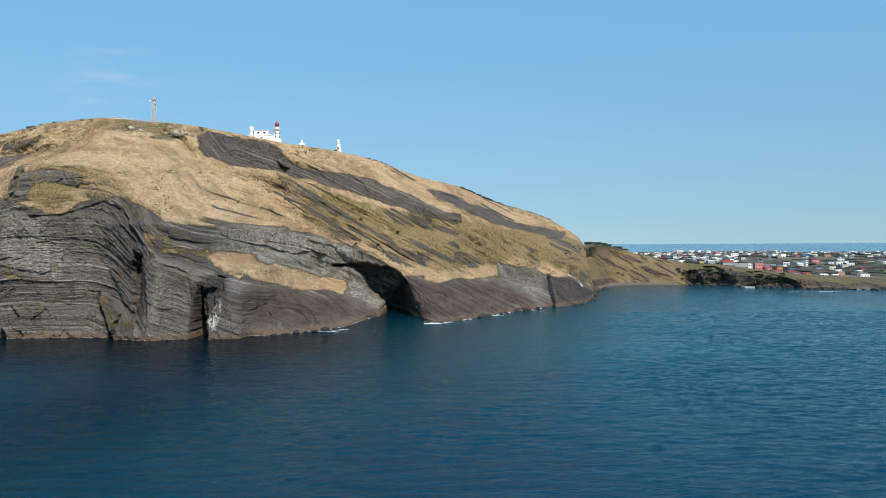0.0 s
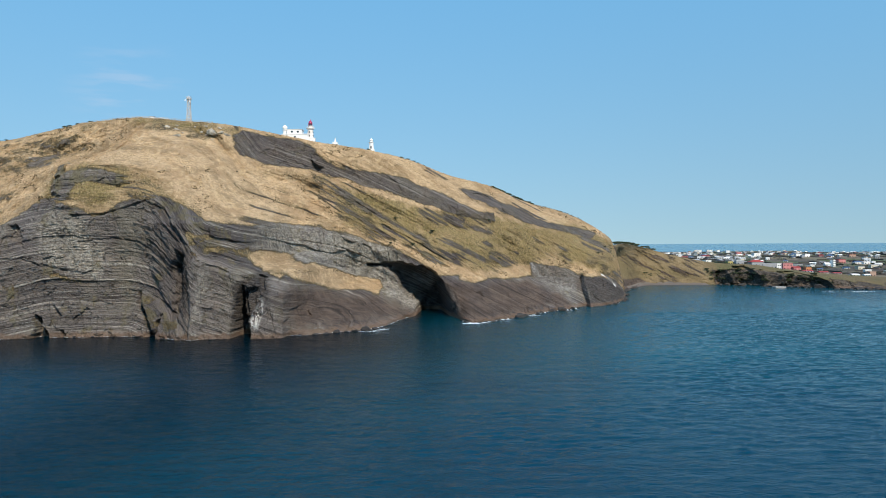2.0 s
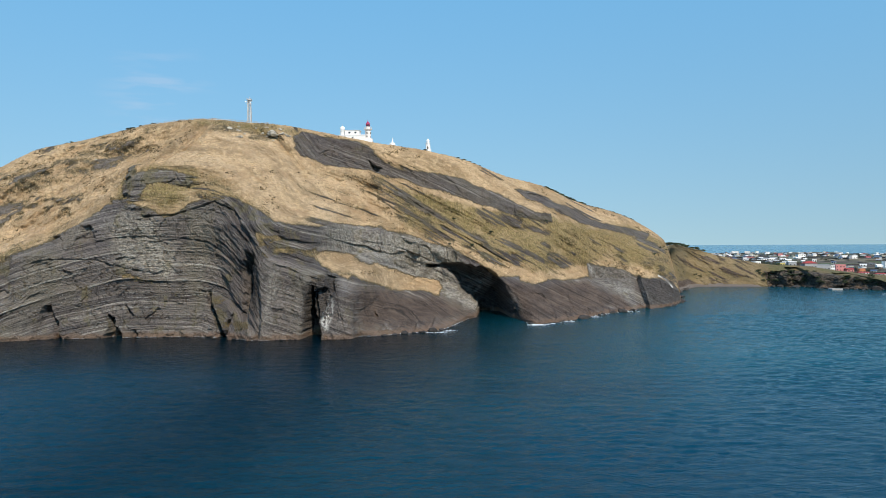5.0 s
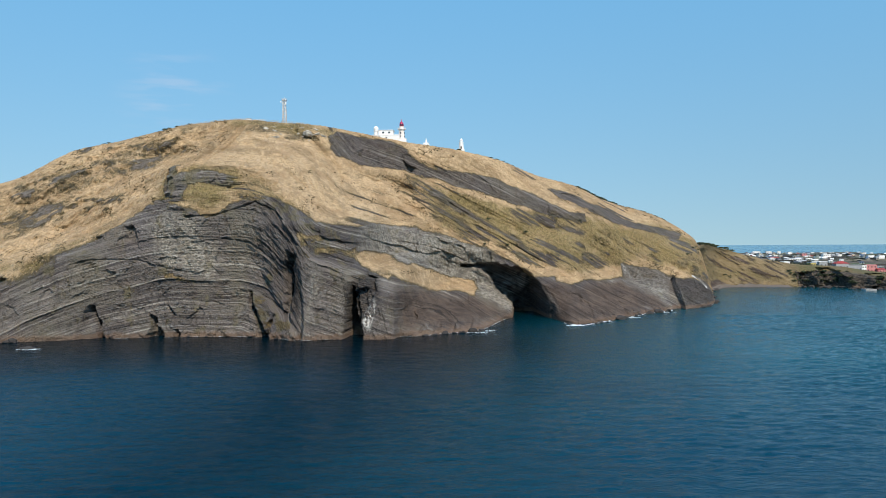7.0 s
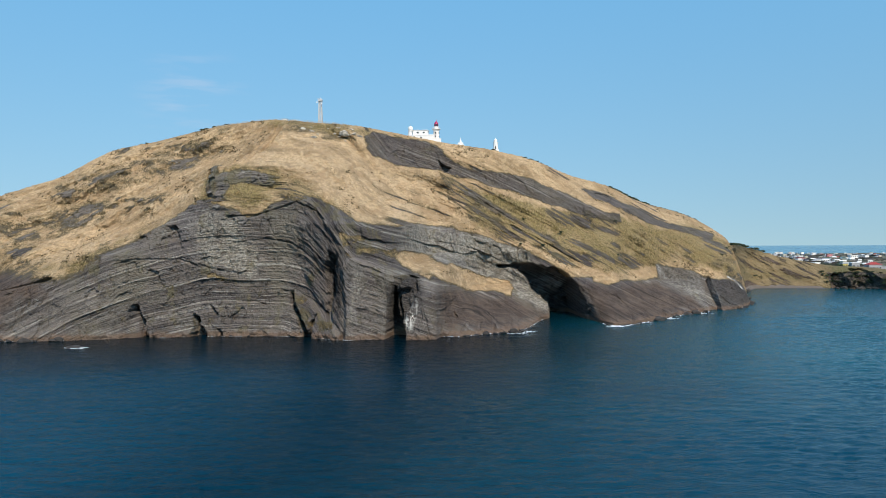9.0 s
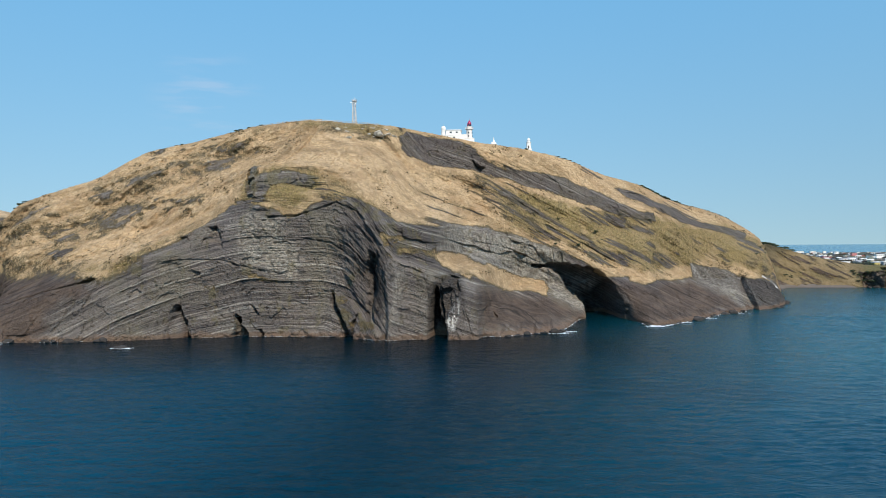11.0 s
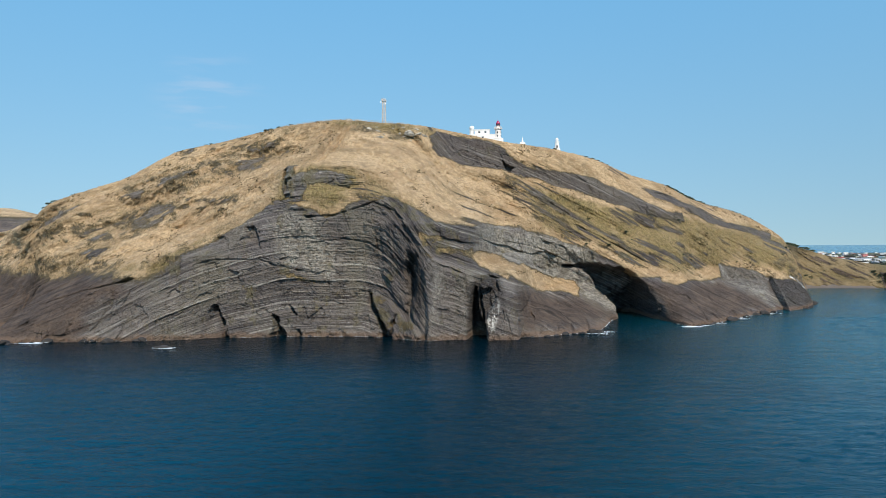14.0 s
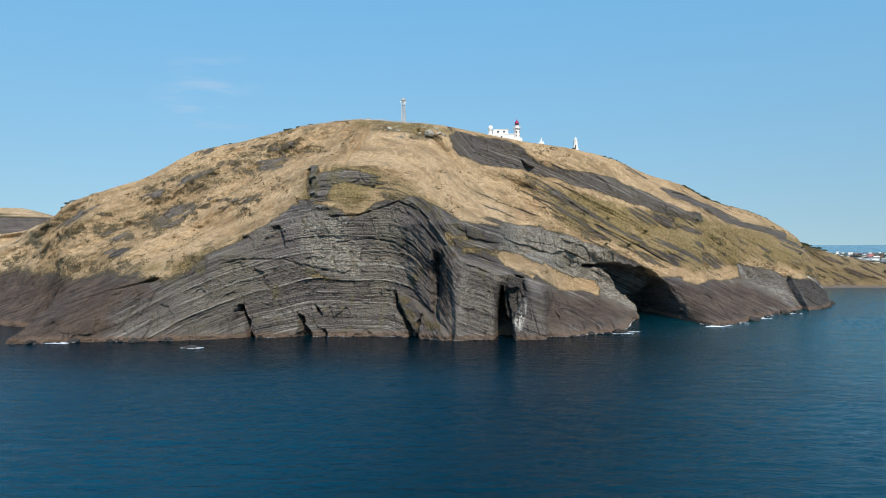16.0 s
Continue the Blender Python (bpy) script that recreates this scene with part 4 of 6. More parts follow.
def relief(x, z, rock, brown, cliff):
    """Metres by which the fine relief stands out towards the sea."""
    bed = z - bed_height(x)
    bend = bedding(x, z)
    thin, within = THIN_BEDS(bend)
    thick, _ = THICK_BEDS(bend + 0.5 * fbm(x / 9, z / 9, 59, 3))
    limb = np.exp(-((x + 156) / 11) ** 2) * ramp(72, 62, z)  # the broken steep limb of the fold
    craggy = 0.35 + 0.75 * ramp(-0.15, 0.35, fbm(x / 26, bed / 12, 131, 3)) + 0.9 * limb
    craggy = craggy * (1 - 0.35 * ramp(-112, -100, x) * ramp(30, 44, z)) + 0.9 * np.exp(-((x + 125) / 22) ** 2) * ramp(88, 95, z)
    ledge = craggy * (0.30 * thin + 0.25 * (within - 0.5) + 0.75 * thick) * (1 - 0.35 * brown)
    wx, wz = x + 1.2 * fbm(x / 5, z / 5, 88, 3), bend + 1.0 * fbm(x / 5, z / 5, 89, 3)
    large, rim = blocks(wx / 5.0, wz / 9.0, 90)
    small, chip = blocks(wx / 2.0, wz / 1.9, 95)
    block = 1.5 * fbm(x / 20, z / 24, 74, 4, 0.55) + 0.7 * large + (0.30 + 0.45 * craggy) * 0.55 * small + 0.18 * fbm(x / 1.6, z / 1.6, 79, 3)
    block = block - 0.35 * np.clip(1 - rim / 0.06, 0, 1) * ramp(-0.1, 0.3, noise2(x / 15, z / 15, 100)) - 0.15 * np.clip(1 - chip / 0.10, 0, 1)
    crack = -0.9 * np.clip(1 - np.abs(noise2(x / 6 + 0.05 * z, z / 30, 76)) / 0.07, 0, 1) * ramp(0.0, 0.4, noise2(x / 20, z / 20, 83))
    hard = ledge + block + crack * (1 - 0.5 * brown)
    # slanting spurs of splintered rock on the steep limb
    slant = x * 0.78 + z * 0.62
    hard = hard + limb * 2.2 * (np.abs(noise2(slant / 3.2, (z - x) / 26, 133)) - 0.35)
    wall = ramp(-2, 3, inside(COVER["pale"][0], x, z))  # upright joints and blocks of the pale wall
    hard = hard + wall * (0.9 * blocks(x / 6.5, (z + 0.3 * x) / 8, 138)[0] - 0.9 * np.clip(1 - np.abs(noise2(x / 4.5 + 0.03 * z, z / 40, 137)) / 0.13, 0, 1))
    crag = ramp(-225, -240, x) * ramp(44, 52, z)  # rough knobs of rock on the left slope
    hard = hard + crag * (0.9 * blocks(x / 3.2, z / 2.6, 140)[0] + 0.9 * fbm(x / 5, z / 4, 145, 4) + 0.2)
    run = x + 0.9 * z * ramp(-215, -195, x) - 0.9 * z * ramp(-195, -215, x)
    soft = 11.0 * fbm(run / 40, bed / 24, 77, 3) + 4.0 * fbm(run / 16, bed / 8, 82, 4) + 1.6 * fbm(x / 4, z / 3, 78, 4)
    soft = soft + 1.1 * fbm(run / 5, bed / 26, 134, 3)
    spur = (x + 205) * 0.593 + (z - 123) * 0.805  # the rounded spur that comes down from the summit
    along = ramp(-225, -205, x) * ramp(-112, -140, x)
    soft = soft + along * (7.0 * np.exp(-(spur / 6) ** 2) - 3.5 * np.exp(-((spur - 12) / 4) ** 2) + 4.0 * np.exp(-((spur - 23) / 5) ** 2) - 2.5 * np.exp(-((spur - 33) / 3.5) ** 2))
    soft = soft * (1 - 0.85 * np.exp(-((x + 198) / 25) ** 2 - ((z - 72) / 14) ** 2))
    soft = soft * (1 - 0.45 * ramp(-112, -90, x)) * (1 - 0.5 * ramp(118, 134, x))
    soft = soft * ramp(2, -12, inside(COVER["rock"][0], x, z))
    hard = hard + ramp(250, 270, x) * (4.0 * blocks(wx / 9, wz / 7, 110)[0] + 3.0 * fbm(x / 14, z / 10, 115, 4))
    step = 0.25 * thin * ramp(-130, -110, x) * ramp(128, 118, x)  # beds that step the turf of the right-hand slope
    return (hard + 0.4) * rock * (0.4 + 0.6 * cliff) + soft * (1 - cliff) + step * (1 - rock)


SURFACE = []


def build_hill():
    xs = np.concatenate([np.arange(-520, -420, 2.5), np.arange(-420, -262, 0.5), np.arange(-262, 70, 0.36), np.arange(70, 128, 0.45), np.arange(128, 360, 1.0), np.arange(360, 472, 2.0)])
    rows = 430
    v = np.linspace(-0.035, 1, rows)[:, None]
    x = np.broadcast_to(xs, (rows, len(xs))).copy()
    z = v * crest_z(xs)[None]
    z0 = z
    y = face(x.ravel(), z.ravel()).reshape(x.shape)
    rock, brown, green, cliff = (a.reshape(x.shape) for a in cover_of(x.ravel(), z.ravel()))
    out = relief(x, z, rock, brown, cliff) * (0.25 + 0.75 * ramp(1.0, 0.93, v)) * ramp(900, 300, np.abs(x))
    y = y - out
    z = z + (1 - rock) * 0.35 * fbm(x / 4, y / 4, 80, 3) * ramp(0.0, 0.1, v)
    front = np.stack([x, y, z], -1)
    SURFACE.extend((xs, y, np.maximum.accumulate(z, 0)))
    back = []
    for run, drop in ((2, 0.0), (6, 0.2), (14, 0.8), (30, 3), (70, 12), (140, 34), (260, 70), (420, 110)):
        bz = np.maximum(z[-1] - drop - 0.4 * fbm(xs / 9, run + 0 * xs, 81), np.minimum(z[-1] - 1, -2))
        back.append(np.stack([xs, y[-1] + run, bz], -1))
    grid = np.concatenate([front, np.stack(back)], 0)
    turf = (1 - rock) * ramp(0.04, 0.1, v) * ((x > -425) & (x < 130))
    build_tufts("dry_grass", x, y, z, turf, 60000, (0.2, 0.5), (0.25, 0.75), MAT["tuft"], "tussocks of straw-coloured dry winter grass on the slopes")
    clump = turf * ramp(0.1, 0.4, fbm(x / 16, (z + 0.4 * x) / 7, 85, 3)) * ramp(0.0, 0.2, noise2(x / 3, z / 2, 86))
    build_tufts("low_scrub", x, y, z, clump, 3600, (0.3, 0.8), (0.3, 0.8), MAT["scrub"], "low dark heath and scrub dotted over the turf")
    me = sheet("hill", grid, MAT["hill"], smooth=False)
    extra = lambda a, fill: np.concatenate([a, np.broadcast_to(fill, (len(back), len(xs)))], 0)  # noqa: E731
    pale = np.zeros(x.shape)
    for loop in COVER["pale"]:
        pale = np.maximum(pale, 0.95 * ramp(-4, 4, inside(loop, x, z) + 5 * fbm(x / 7, z / 12, 87, 4)))
    pale = np.maximum(pale, 0.6 * ramp(-225, -240, x) * ramp(44, 52, z))
    me.attributes.new("pale", "FLOAT", "POINT").data.foreach_set("value", extra(pale, 0 * xs).ravel().astype(np.float32))
    white = np.zeros(x.shape)
    for loop in COVER["white"]:
        white = np.maximum(white, ramp(-1.2, 1.2, inside(loop, x, z)))
    me.attributes.new("white", "FLOAT", "POINT").data.foreach_set("value", extra(white, 0 * xs).ravel().astype(np.float32))
    thin, _ = THIN_BEDS(bedding(x, z0))
    thick, _ = THICK_BEDS(bedding(x, z0))
    # shade painted over these outlines; the upper rock is darker by itself
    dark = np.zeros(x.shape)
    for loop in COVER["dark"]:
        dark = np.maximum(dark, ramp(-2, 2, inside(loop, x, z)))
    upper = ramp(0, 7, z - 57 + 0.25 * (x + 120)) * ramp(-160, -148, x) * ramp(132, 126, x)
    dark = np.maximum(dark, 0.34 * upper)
    seams = PALE_SEAMS(bedding(x, z0))[0]
    seams = ramp(0.62, 0.76, seams) * ramp(-0.25, 0.25, fbm(x / 22, (z - bed_height(x)) / 4, 136, 4, 0.6))
    me.attributes.new("seam", "FLOAT", "POINT").data.foreach_set("value", extra(seams, 0 * xs).ravel().astype(np.float32))
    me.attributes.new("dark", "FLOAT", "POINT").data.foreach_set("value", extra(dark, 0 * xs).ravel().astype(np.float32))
    me.attributes.new("stratum", "FLOAT", "POINT").data.foreach_set("value", extra(0.6 * thin + 0.5 * thick, 0 * xs).ravel().astype(np.float32))
    layer = me.attributes.new("bed", "FLOAT", "POINT")
    layer.data.foreach_set("value", (grid[..., 2] - bed_height(xs)[None]).ravel().astype(np.float32))
    tint = me.attributes.new("cover", "FLOAT_VECTOR", "POINT")
    tint.data.foreach_set("vector", np.stack([extra(rock, 0 * xs), extra(brown, 0 * xs), extra(green, green[-1] * 0.5)], -1).ravel().astype(np.float32))
    return tagged(new("hill", me), "grassy volcanic headland with layered dark ash cliffs above the sea", "hill", kind="structure")


def build_tufts(name, x, y, z, share, count, width, height, mat, label):
    """Dry grass in clumps over the turf of the hill, as one mesh."""
    rng = np.random.RandomState(11)
    weight = (share > 0.55).ravel() * 1.0
    pick = rng.choice(x.size, count, p=weight / weight.sum())
    base = np.stack([x.ravel()[pick], y.ravel()[pick], z.ravel()[pick]], -1) + rng.uniform(-0.35, 0.35, (count, 3)) * (1, 1, 0)
    wide, tall = rng.uniform(*width, count), rng.uniform(*height, count) * rng.uniform(0.6, 1.1, count)
    blades = 5
    verts = np.zeros((count, blades, 3, 3))
    for k in range(blades):
        a = 2 * np.pi * k / blades + rng.uniform(-0.5, 0.5, count)
        out = np.stack([np.cos(a), np.sin(a), 0 * a], -1)
        across = np.stack([-np.sin(a), np.cos(a), 0 * a], -1)
        foot = base + out * (0.25 * wide)[:, None] - (0, 0, 0.12)
        thick = (wide * rng.uniform(0.25, 0.5, count))[:, None]
        verts[:, k, 0], verts[:, k, 1] = foot - across * thick, foot + across * thick
        verts[:, k, 2] = base + out * (wide * rng.uniform(0.6, 1.3, count))[:, None] + np.stack([0 * a, 0 * a, tall * rng.uniform(0.6, 1.1, count)], -1)
    tris = np.arange(count * blades * 3).reshape(-1, 3)
    me = bpy.data.meshes.new(name)
    me.vertices.add(count * blades * 3)
    me.vertices.foreach_set("co", verts.reshape(-1).astype(np.float32))
    me.loops.add(tris.size)
    me.loops.foreach_set("vertex_index", tris.reshape(-1).astype(np.int32))
    me.polygons.add(len(tris))
    me.polygons.foreach_set("loop_start", np.arange(0, tris.size, 3, dtype=np.int32))
    me.update(calc_edges=True)
    me.materials.append(mat)
    return tagged(new(name, me), label, "grass", kind="stuff")


def tuft_material():
    m = Nodes("dry_grass")
    p = m.place()
    pick = m.tree.nodes.new("ShaderNodeNewGeometry").outputs["Random Per Island"]
    patch = m.noise(p, 0.04, 4, 0.6)
    tone = m.mix(pick, (0.425, 0.303, 0.17), (0.65, 0.475, 0.287))
    tone = m.mix(m.range(m.sum("ADD", pick, m.sum("MULTIPLY", patch, 0.7)), 0.95, 1.3, 0, 0.6), tone, (0.27, 0.215, 0.09))
    m.set(Base_Color=tone, Roughness=0.95)
    return m.mat


def scrub_material():
    m = Nodes("low_scrub")
    pick = m.tree.nodes.new("ShaderNodeNewGeometry").outputs["Random Per Island"]
    m.set(Base_Color=m.mix(pick, (0.060, 0.048, 0.024), (0.150, 0.115, 0.055)), Roughness=0.95)
    return m.mat


def build_sea():
    ys = np.concatenate([np.arange(-600, 100, 50), np.arange(110, 300, 0.55), np.arange(300, 480, 0.9), np.arange(480, 800, 4), np.arange(800, 1400, 50), np.arange(1400, 4900, 100)])
    xs = np.concatenate([np.arange(-4600, -400, 100), np.arange(-400, -350, 10), np.arange(-350, 300, 1.1), np.arange(300, 420, 10), np.arange(420, 4601, 100)])
    x, y = np.meshgrid(xs, ys)
    far = np.hypot(x, y)
    # wind waves, smaller in the lee of the cliffs
    open_sea = ramp(-70, 90, x - 0.15 * y + 40 * fbm(x / 90, y / 60, 120, 3))
    lee = np.maximum(open_sea, 0.20 + 0.45 * ramp(300, 150, y + 50 * fbm(x / 70, y / 40, 123, 3)))
    gust = 0.8 + 0.4 * ramp(-0.4, 0.5, fbm(x / 60, y / 35, 121, 3))
    wx, wy = x + 2.0 * fbm(x / 14, y / 9, 126, 2), y + 1.2 * fbm(x / 11, y / 6, 127, 2)
    crest = lambda lx, ly, tilt, seed: 0.5 - np.abs(noise2(wx / lx + tilt * wy, wy / ly - 0.06 * wx, seed))  # noqa: E731
    wave = 0.34 * crest(6.0, 3.4, 0.10, 122) + 0.24 * crest(3.2, 1.9, -0.08, 124) + 0.08 * noise2(x / 1.9, y / 1.2, 128) + 0.05 * noise2(x / 22, y / 9, 125)
    calm = ramp(100, 125, y) * ramp(800, 600, y) * ramp(-350, -330, x) * ramp(300, 280, x)
    z = 29.0 * ramp(3000, 4850, far) + wave * lee * gust * calm
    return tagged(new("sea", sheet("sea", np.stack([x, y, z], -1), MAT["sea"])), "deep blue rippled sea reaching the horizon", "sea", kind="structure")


MAT = {"hill": hill_material(), "sea": sea_material(), "tuft": tuft_material(), "scrub": scrub_material()}
hill = build_hill()
sea = build_sea()


# ---- low land behind the cove ----
def land_z(x, y):
    """The height of the island's low plain."""
    x, y = np.asarray(x, float), np.asarray(y, float)
    plain_z = 20 - (y - 800) * 0.0062 + 1.2 * fbm(x / 140, y / 140, 90, 3)
    near = crest_z(np.minimum(x, 470)) - 1.0 + (y - crest_y(np.minimum(x, 470))) * 0.022
    z = np.where(x > 240, np.minimum(plain_z, near), plain_z)
    coast = np.where(x > 0.455 * y, 2330 + 60 * noise2(x / 150, 0 * x, 91), 2880 + 90 * noise2(x / 200, 0 * x, 92))
    return z - (z + 4) * ramp(-90, 30, y - coast)


def build_land():
    xs = np.concatenate([np.arange(-900, 150, 50), np.arange(150, 900, 12), np.arange(900, 2300, 40)])
    ys = np.concatenate([np.arange(700, 1300, 12), np.arange(1300, 3001, 34)])
    x, y = np.meshgrid(xs, ys)
    z = land_z(x, y)
    line = crest_y(np.clip(x, -520, 470))
    back = np.where(x > 470, 770, line) + 3
    hide = ramp(6, -4, y - back)
    z = z - hide * (z + 6)
    return tagged(new("plain", sheet("plain", np.stack([x, y, z], -1), MAT["field"])), "low patchwork of dry fields and stone-walled plots", "ground", kind="structure")


def field_material():
    m = Nodes("field_ground")
    p = m.place()
    plots = m.tree.nodes.new("ShaderNodeTexVoronoi")
    plots.inputs["Scale"].default_value = 0.024
    m.put(plots.inputs["Vector"], m.vec("MULTIPLY", p, (1.0, 0.55, 0.0)))
    pick = m.split(plots.outputs["Color"])[0]
    wide, small = m.noise(p, 0.02, 5, 0.6), m.noise(p, 0.25, 5, 0.7)
    dry = m.mix(m.range(wide, 0.4, 0.6), (0.075, 0.062, 0.042), (0.150, 0.120, 0.075))
    tone = m.mix(m.range(pick, 0.62, 0.66), dry, (0.070, 0.098, 0.034))
    tone = m.mix(m.range(pick, 0.30, 0.26), tone, (0.050, 0.040, 0.033))
    tone = m.mix(m.range(pick, 0.86, 0.90), tone, (0.200, 0.160, 0.098))
    tone = m.mix(m.range(small, 0.50, 0.60, 0, 0.85), tone, (0.050, 0.046, 0.030))
    tone = m.mix(m.range(m.noise(p, 0.06, 5, 0.7), 0.55, 0.62, 0, 0.7), tone, (0.19, 0.16, 0.12))
    m.set(Base_Color=tone, Roughness=0.95, Normal=m.bump(small, 0.7, 1.5))
    return m.mat


def sand_material():
    m = Nodes("black_sand")
    p = m.place()
    big, small = m.noise(p, 0.12, 4), m.noise(p, 2.0, 4, 0.7)
    z = m.split(p)[2]
    tone = m.mix(m.range(big, 0.35, 0.65), (0.120, 0.098, 0.080), (0.170, 0.140, 0.114))
    tone = m.mix(m.range(z, 0.9, 0.2), tone, (0.045, 0.040, 0.038))
    m.set(Base_Color=m.mix(small, tone, (0.14, 0.116, 0.094)), Roughness=0.9, Normal=m.bump(small, 0.4, 0.3))
    return m.mat


def build_beach():
    xs = np.linspace(150, 246, 70)
    foot = curve(ALONG, CONTOURS[0])(xs)
    rows = [np.stack([xs, foot - 12 + run + 1.5 * fbm(xs / 15, 0 * xs + run / 9, 95), np.full(len(xs), h) + 0.25 * fbm(xs / 5, 0 * xs + run, 96)], -1)
            for run, h in ((-4, -1.2), (0, 0.05), (4, 0.7), (9, 1.6), (14, 2.6), (20, 3.4), (30, 4.0))]
    return tagged(new("beach", sheet("beach", np.stack(rows), MAT["sand"])), "dark volcanic sand beach at the back of the cove", "beach", kind="structure")


def build_far_hill():
    xs, ys = np.linspace(-900, -500, 90), np.linspace(620, 1000, 60)
    x, y = np.meshgrid(xs, ys)
    u = np.hypot((x + 690) / 150, (y - 800) / 150)
    z = -4 + 92 * np.exp(-(u ** 2.2)) + 2.5 * fbm(x / 40, y / 40, 97)
    me = sheet("far_hill", np.stack([x, y, z], -1), MAT["hill"])
    n = x.size
    rock = np.maximum(ramp(0.1, 0.5, fbm(x / 50, z / 14, 98)), ramp(80, 72, z) * ramp(40, 60, z)) * ramp(84, 78, z)
    me.attributes.new("bed", "FLOAT", "POINT").data.foreach_set("value", z.ravel().astype(np.float32))
    me.attributes.new("cover", "FLOAT_VECTOR", "POINT").data.foreach_set(
        "vector", np.stack([rock, 0.5 + 0 * x, 0.4 + 0 * x], -1).reshape(n * 3).astype(np.float32))
    return tagged(new("far_hill", me), "distant grass-topped hill with a dark rock band", "hill", kind="structure")


MAT["field"], MAT["sand"] = field_material(), sand_material()
build_land(), build_beach(), build_far_hill()


# ---- helpers for things ----
def part(name, bm, material, parent, label=""):
    """Links a bmesh as one mesh object under a thing or a part."""
    me = bpy.data.meshes.new(name)
    bm.to_mesh(me)
    bm.free()
    me.materials.append(material)
    ob = new(name, me)
    ob.parent = parent
    return tagged(ob, label)


def thing(name, x, y, z, turn=0.0):
    ob = new(name)
    ob.matrix_world = pose(x, y, z, 0, 0, turn)
    return ob


def add_box(bm, x0, x1, y0, y1, z0, z1):
    m = Matrix.Translation(((x0 + x1) / 2, (y0 + y1) / 2, (z0 + z1) / 2)) @ Matrix.Diagonal((x1 - x0, y1 - y0, z1 - z0, 1))
    return bmesh.ops.create_cube(bm, size=1, matrix=m)["verts"]


def box(x0, x1, y0, y1, z0, z1, bevel=0.0):
    bm = bmesh.new()
    add_box(bm, x0, x1, y0, y1, z0, z1)
    if bevel:
        bmesh.ops.bevel(bm, geom=bm.edges[:], offset=bevel, segments=2, affect="EDGES", clamp_overlap=True)
    return bm


def turned(rings, sides=24):
    """A solid turned round z, from (radius, height) pairs, bottom to top."""
    bm = bmesh.new()
    loops = [[bm.verts.new((r * math.cos(2 * math.pi * k / sides), r * math.sin(2 * math.pi * k / sides), h)) for k in range(sides)] for r, h in rings]
    for a, b in zip(loops, loops[1:]):
        for k in range(sides):
            bm.faces.new((a[k], a[(k + 1) % sides], b[(k + 1) % sides], b[k]))
    bm.faces.new(loops[0][::-1]), bm.faces.new(loops[-1])
    return bm


def add_bar(bm, a, b, r):
    a, b = Vector(a), Vector(b)
    d = b - a
    m = Matrix.Translation((a + b) / 2) @ d.to_track_quat("Z", "Y").to_matrix().to_4x4()
    bmesh.ops.create_cone(bm, cap_ends=True, segments=6, radius1=r, radius2=r, depth=d.length, matrix=m)


def bar(a, b, r):
    bm = bmesh.new()
    add_bar(bm, a, b, r)
    return bm


def on_hill(x, back=0.0):
    """A place on the crest of the hill, or behind it."""
    y = float(crest_y(x)) + back
    return x, y, float(crest_z(x)) - (0.04 * max(0.0, back - 3) + 0.1 if back > 0 else 0)


def glass_material():
    m = Nodes("window_glass")
    m.set(Base_Color=(0.03, 0.04, 0.05), Roughness=0.08, IOR=1.5)
    return m.mat


MAT.update({
    "white": plain("white_plaster", (0.78, 0.77, 0.74), 0.75, spread=0.06, scale=1.0),
    "ivory": plain("ivory_paint", (0.76, 0.70, 0.64), 0.7, spread=0.08, scale=1.0),
    "cream": plain("cream_plaster", (0.62, 0.55, 0.42), 0.8, spread=0.08),
    "pink": plain("salmon_plaster", (0.50, 0.20, 0.19), 0.8, spread=0.08),
    "orange": plain("orange_plaster", (0.50, 0.20, 0.09), 0.8, spread=0.08),
    "yellow": plain("yellow_plaster", (0.46, 0.38, 0.12), 0.8, spread=0.08),
    "grey": plain("grey_render", (0.30, 0.31, 0.32), 0.8, spread=0.1),
    "tan": plain("tan_render", (0.36, 0.24, 0.18), 0.8, spread=0.1),
    "red_roof": plain("red_tiles", (0.32, 0.045, 0.035), 0.6, spread=0.15),
    "blue_roof": plain("blue_sheet_roof", (0.07, 0.11, 0.19), 0.5, spread=0.12),
    "grey_roof": plain("grey_roof", (0.34, 0.35, 0.36), 0.7, spread=0.12),
    "dark_roof": plain("dark_slate_roof", (0.060, 0.060, 0.066), 0.7, spread=0.2),
    "dome": plain("crimson_paint", (0.42, 0.02, 0.09), 0.35, spread=0.08),
    "steel": plain("galvanised_steel", (0.50, 0.50, 0.50), 0.5, 0.4, spread=0.1),
    "rust": plain("red_white_paint", (0.60, 0.50, 0.47), 0.6, spread=0.1),
    "door": plain("dark_door", (0.07, 0.05, 0.04), 0.6, spread=0.1),
    "concrete": plain("concrete", (0.36, 0.35, 0.33), 0.9, spread=0.15, bump=0.03),
    "glass": glass_material(),
})


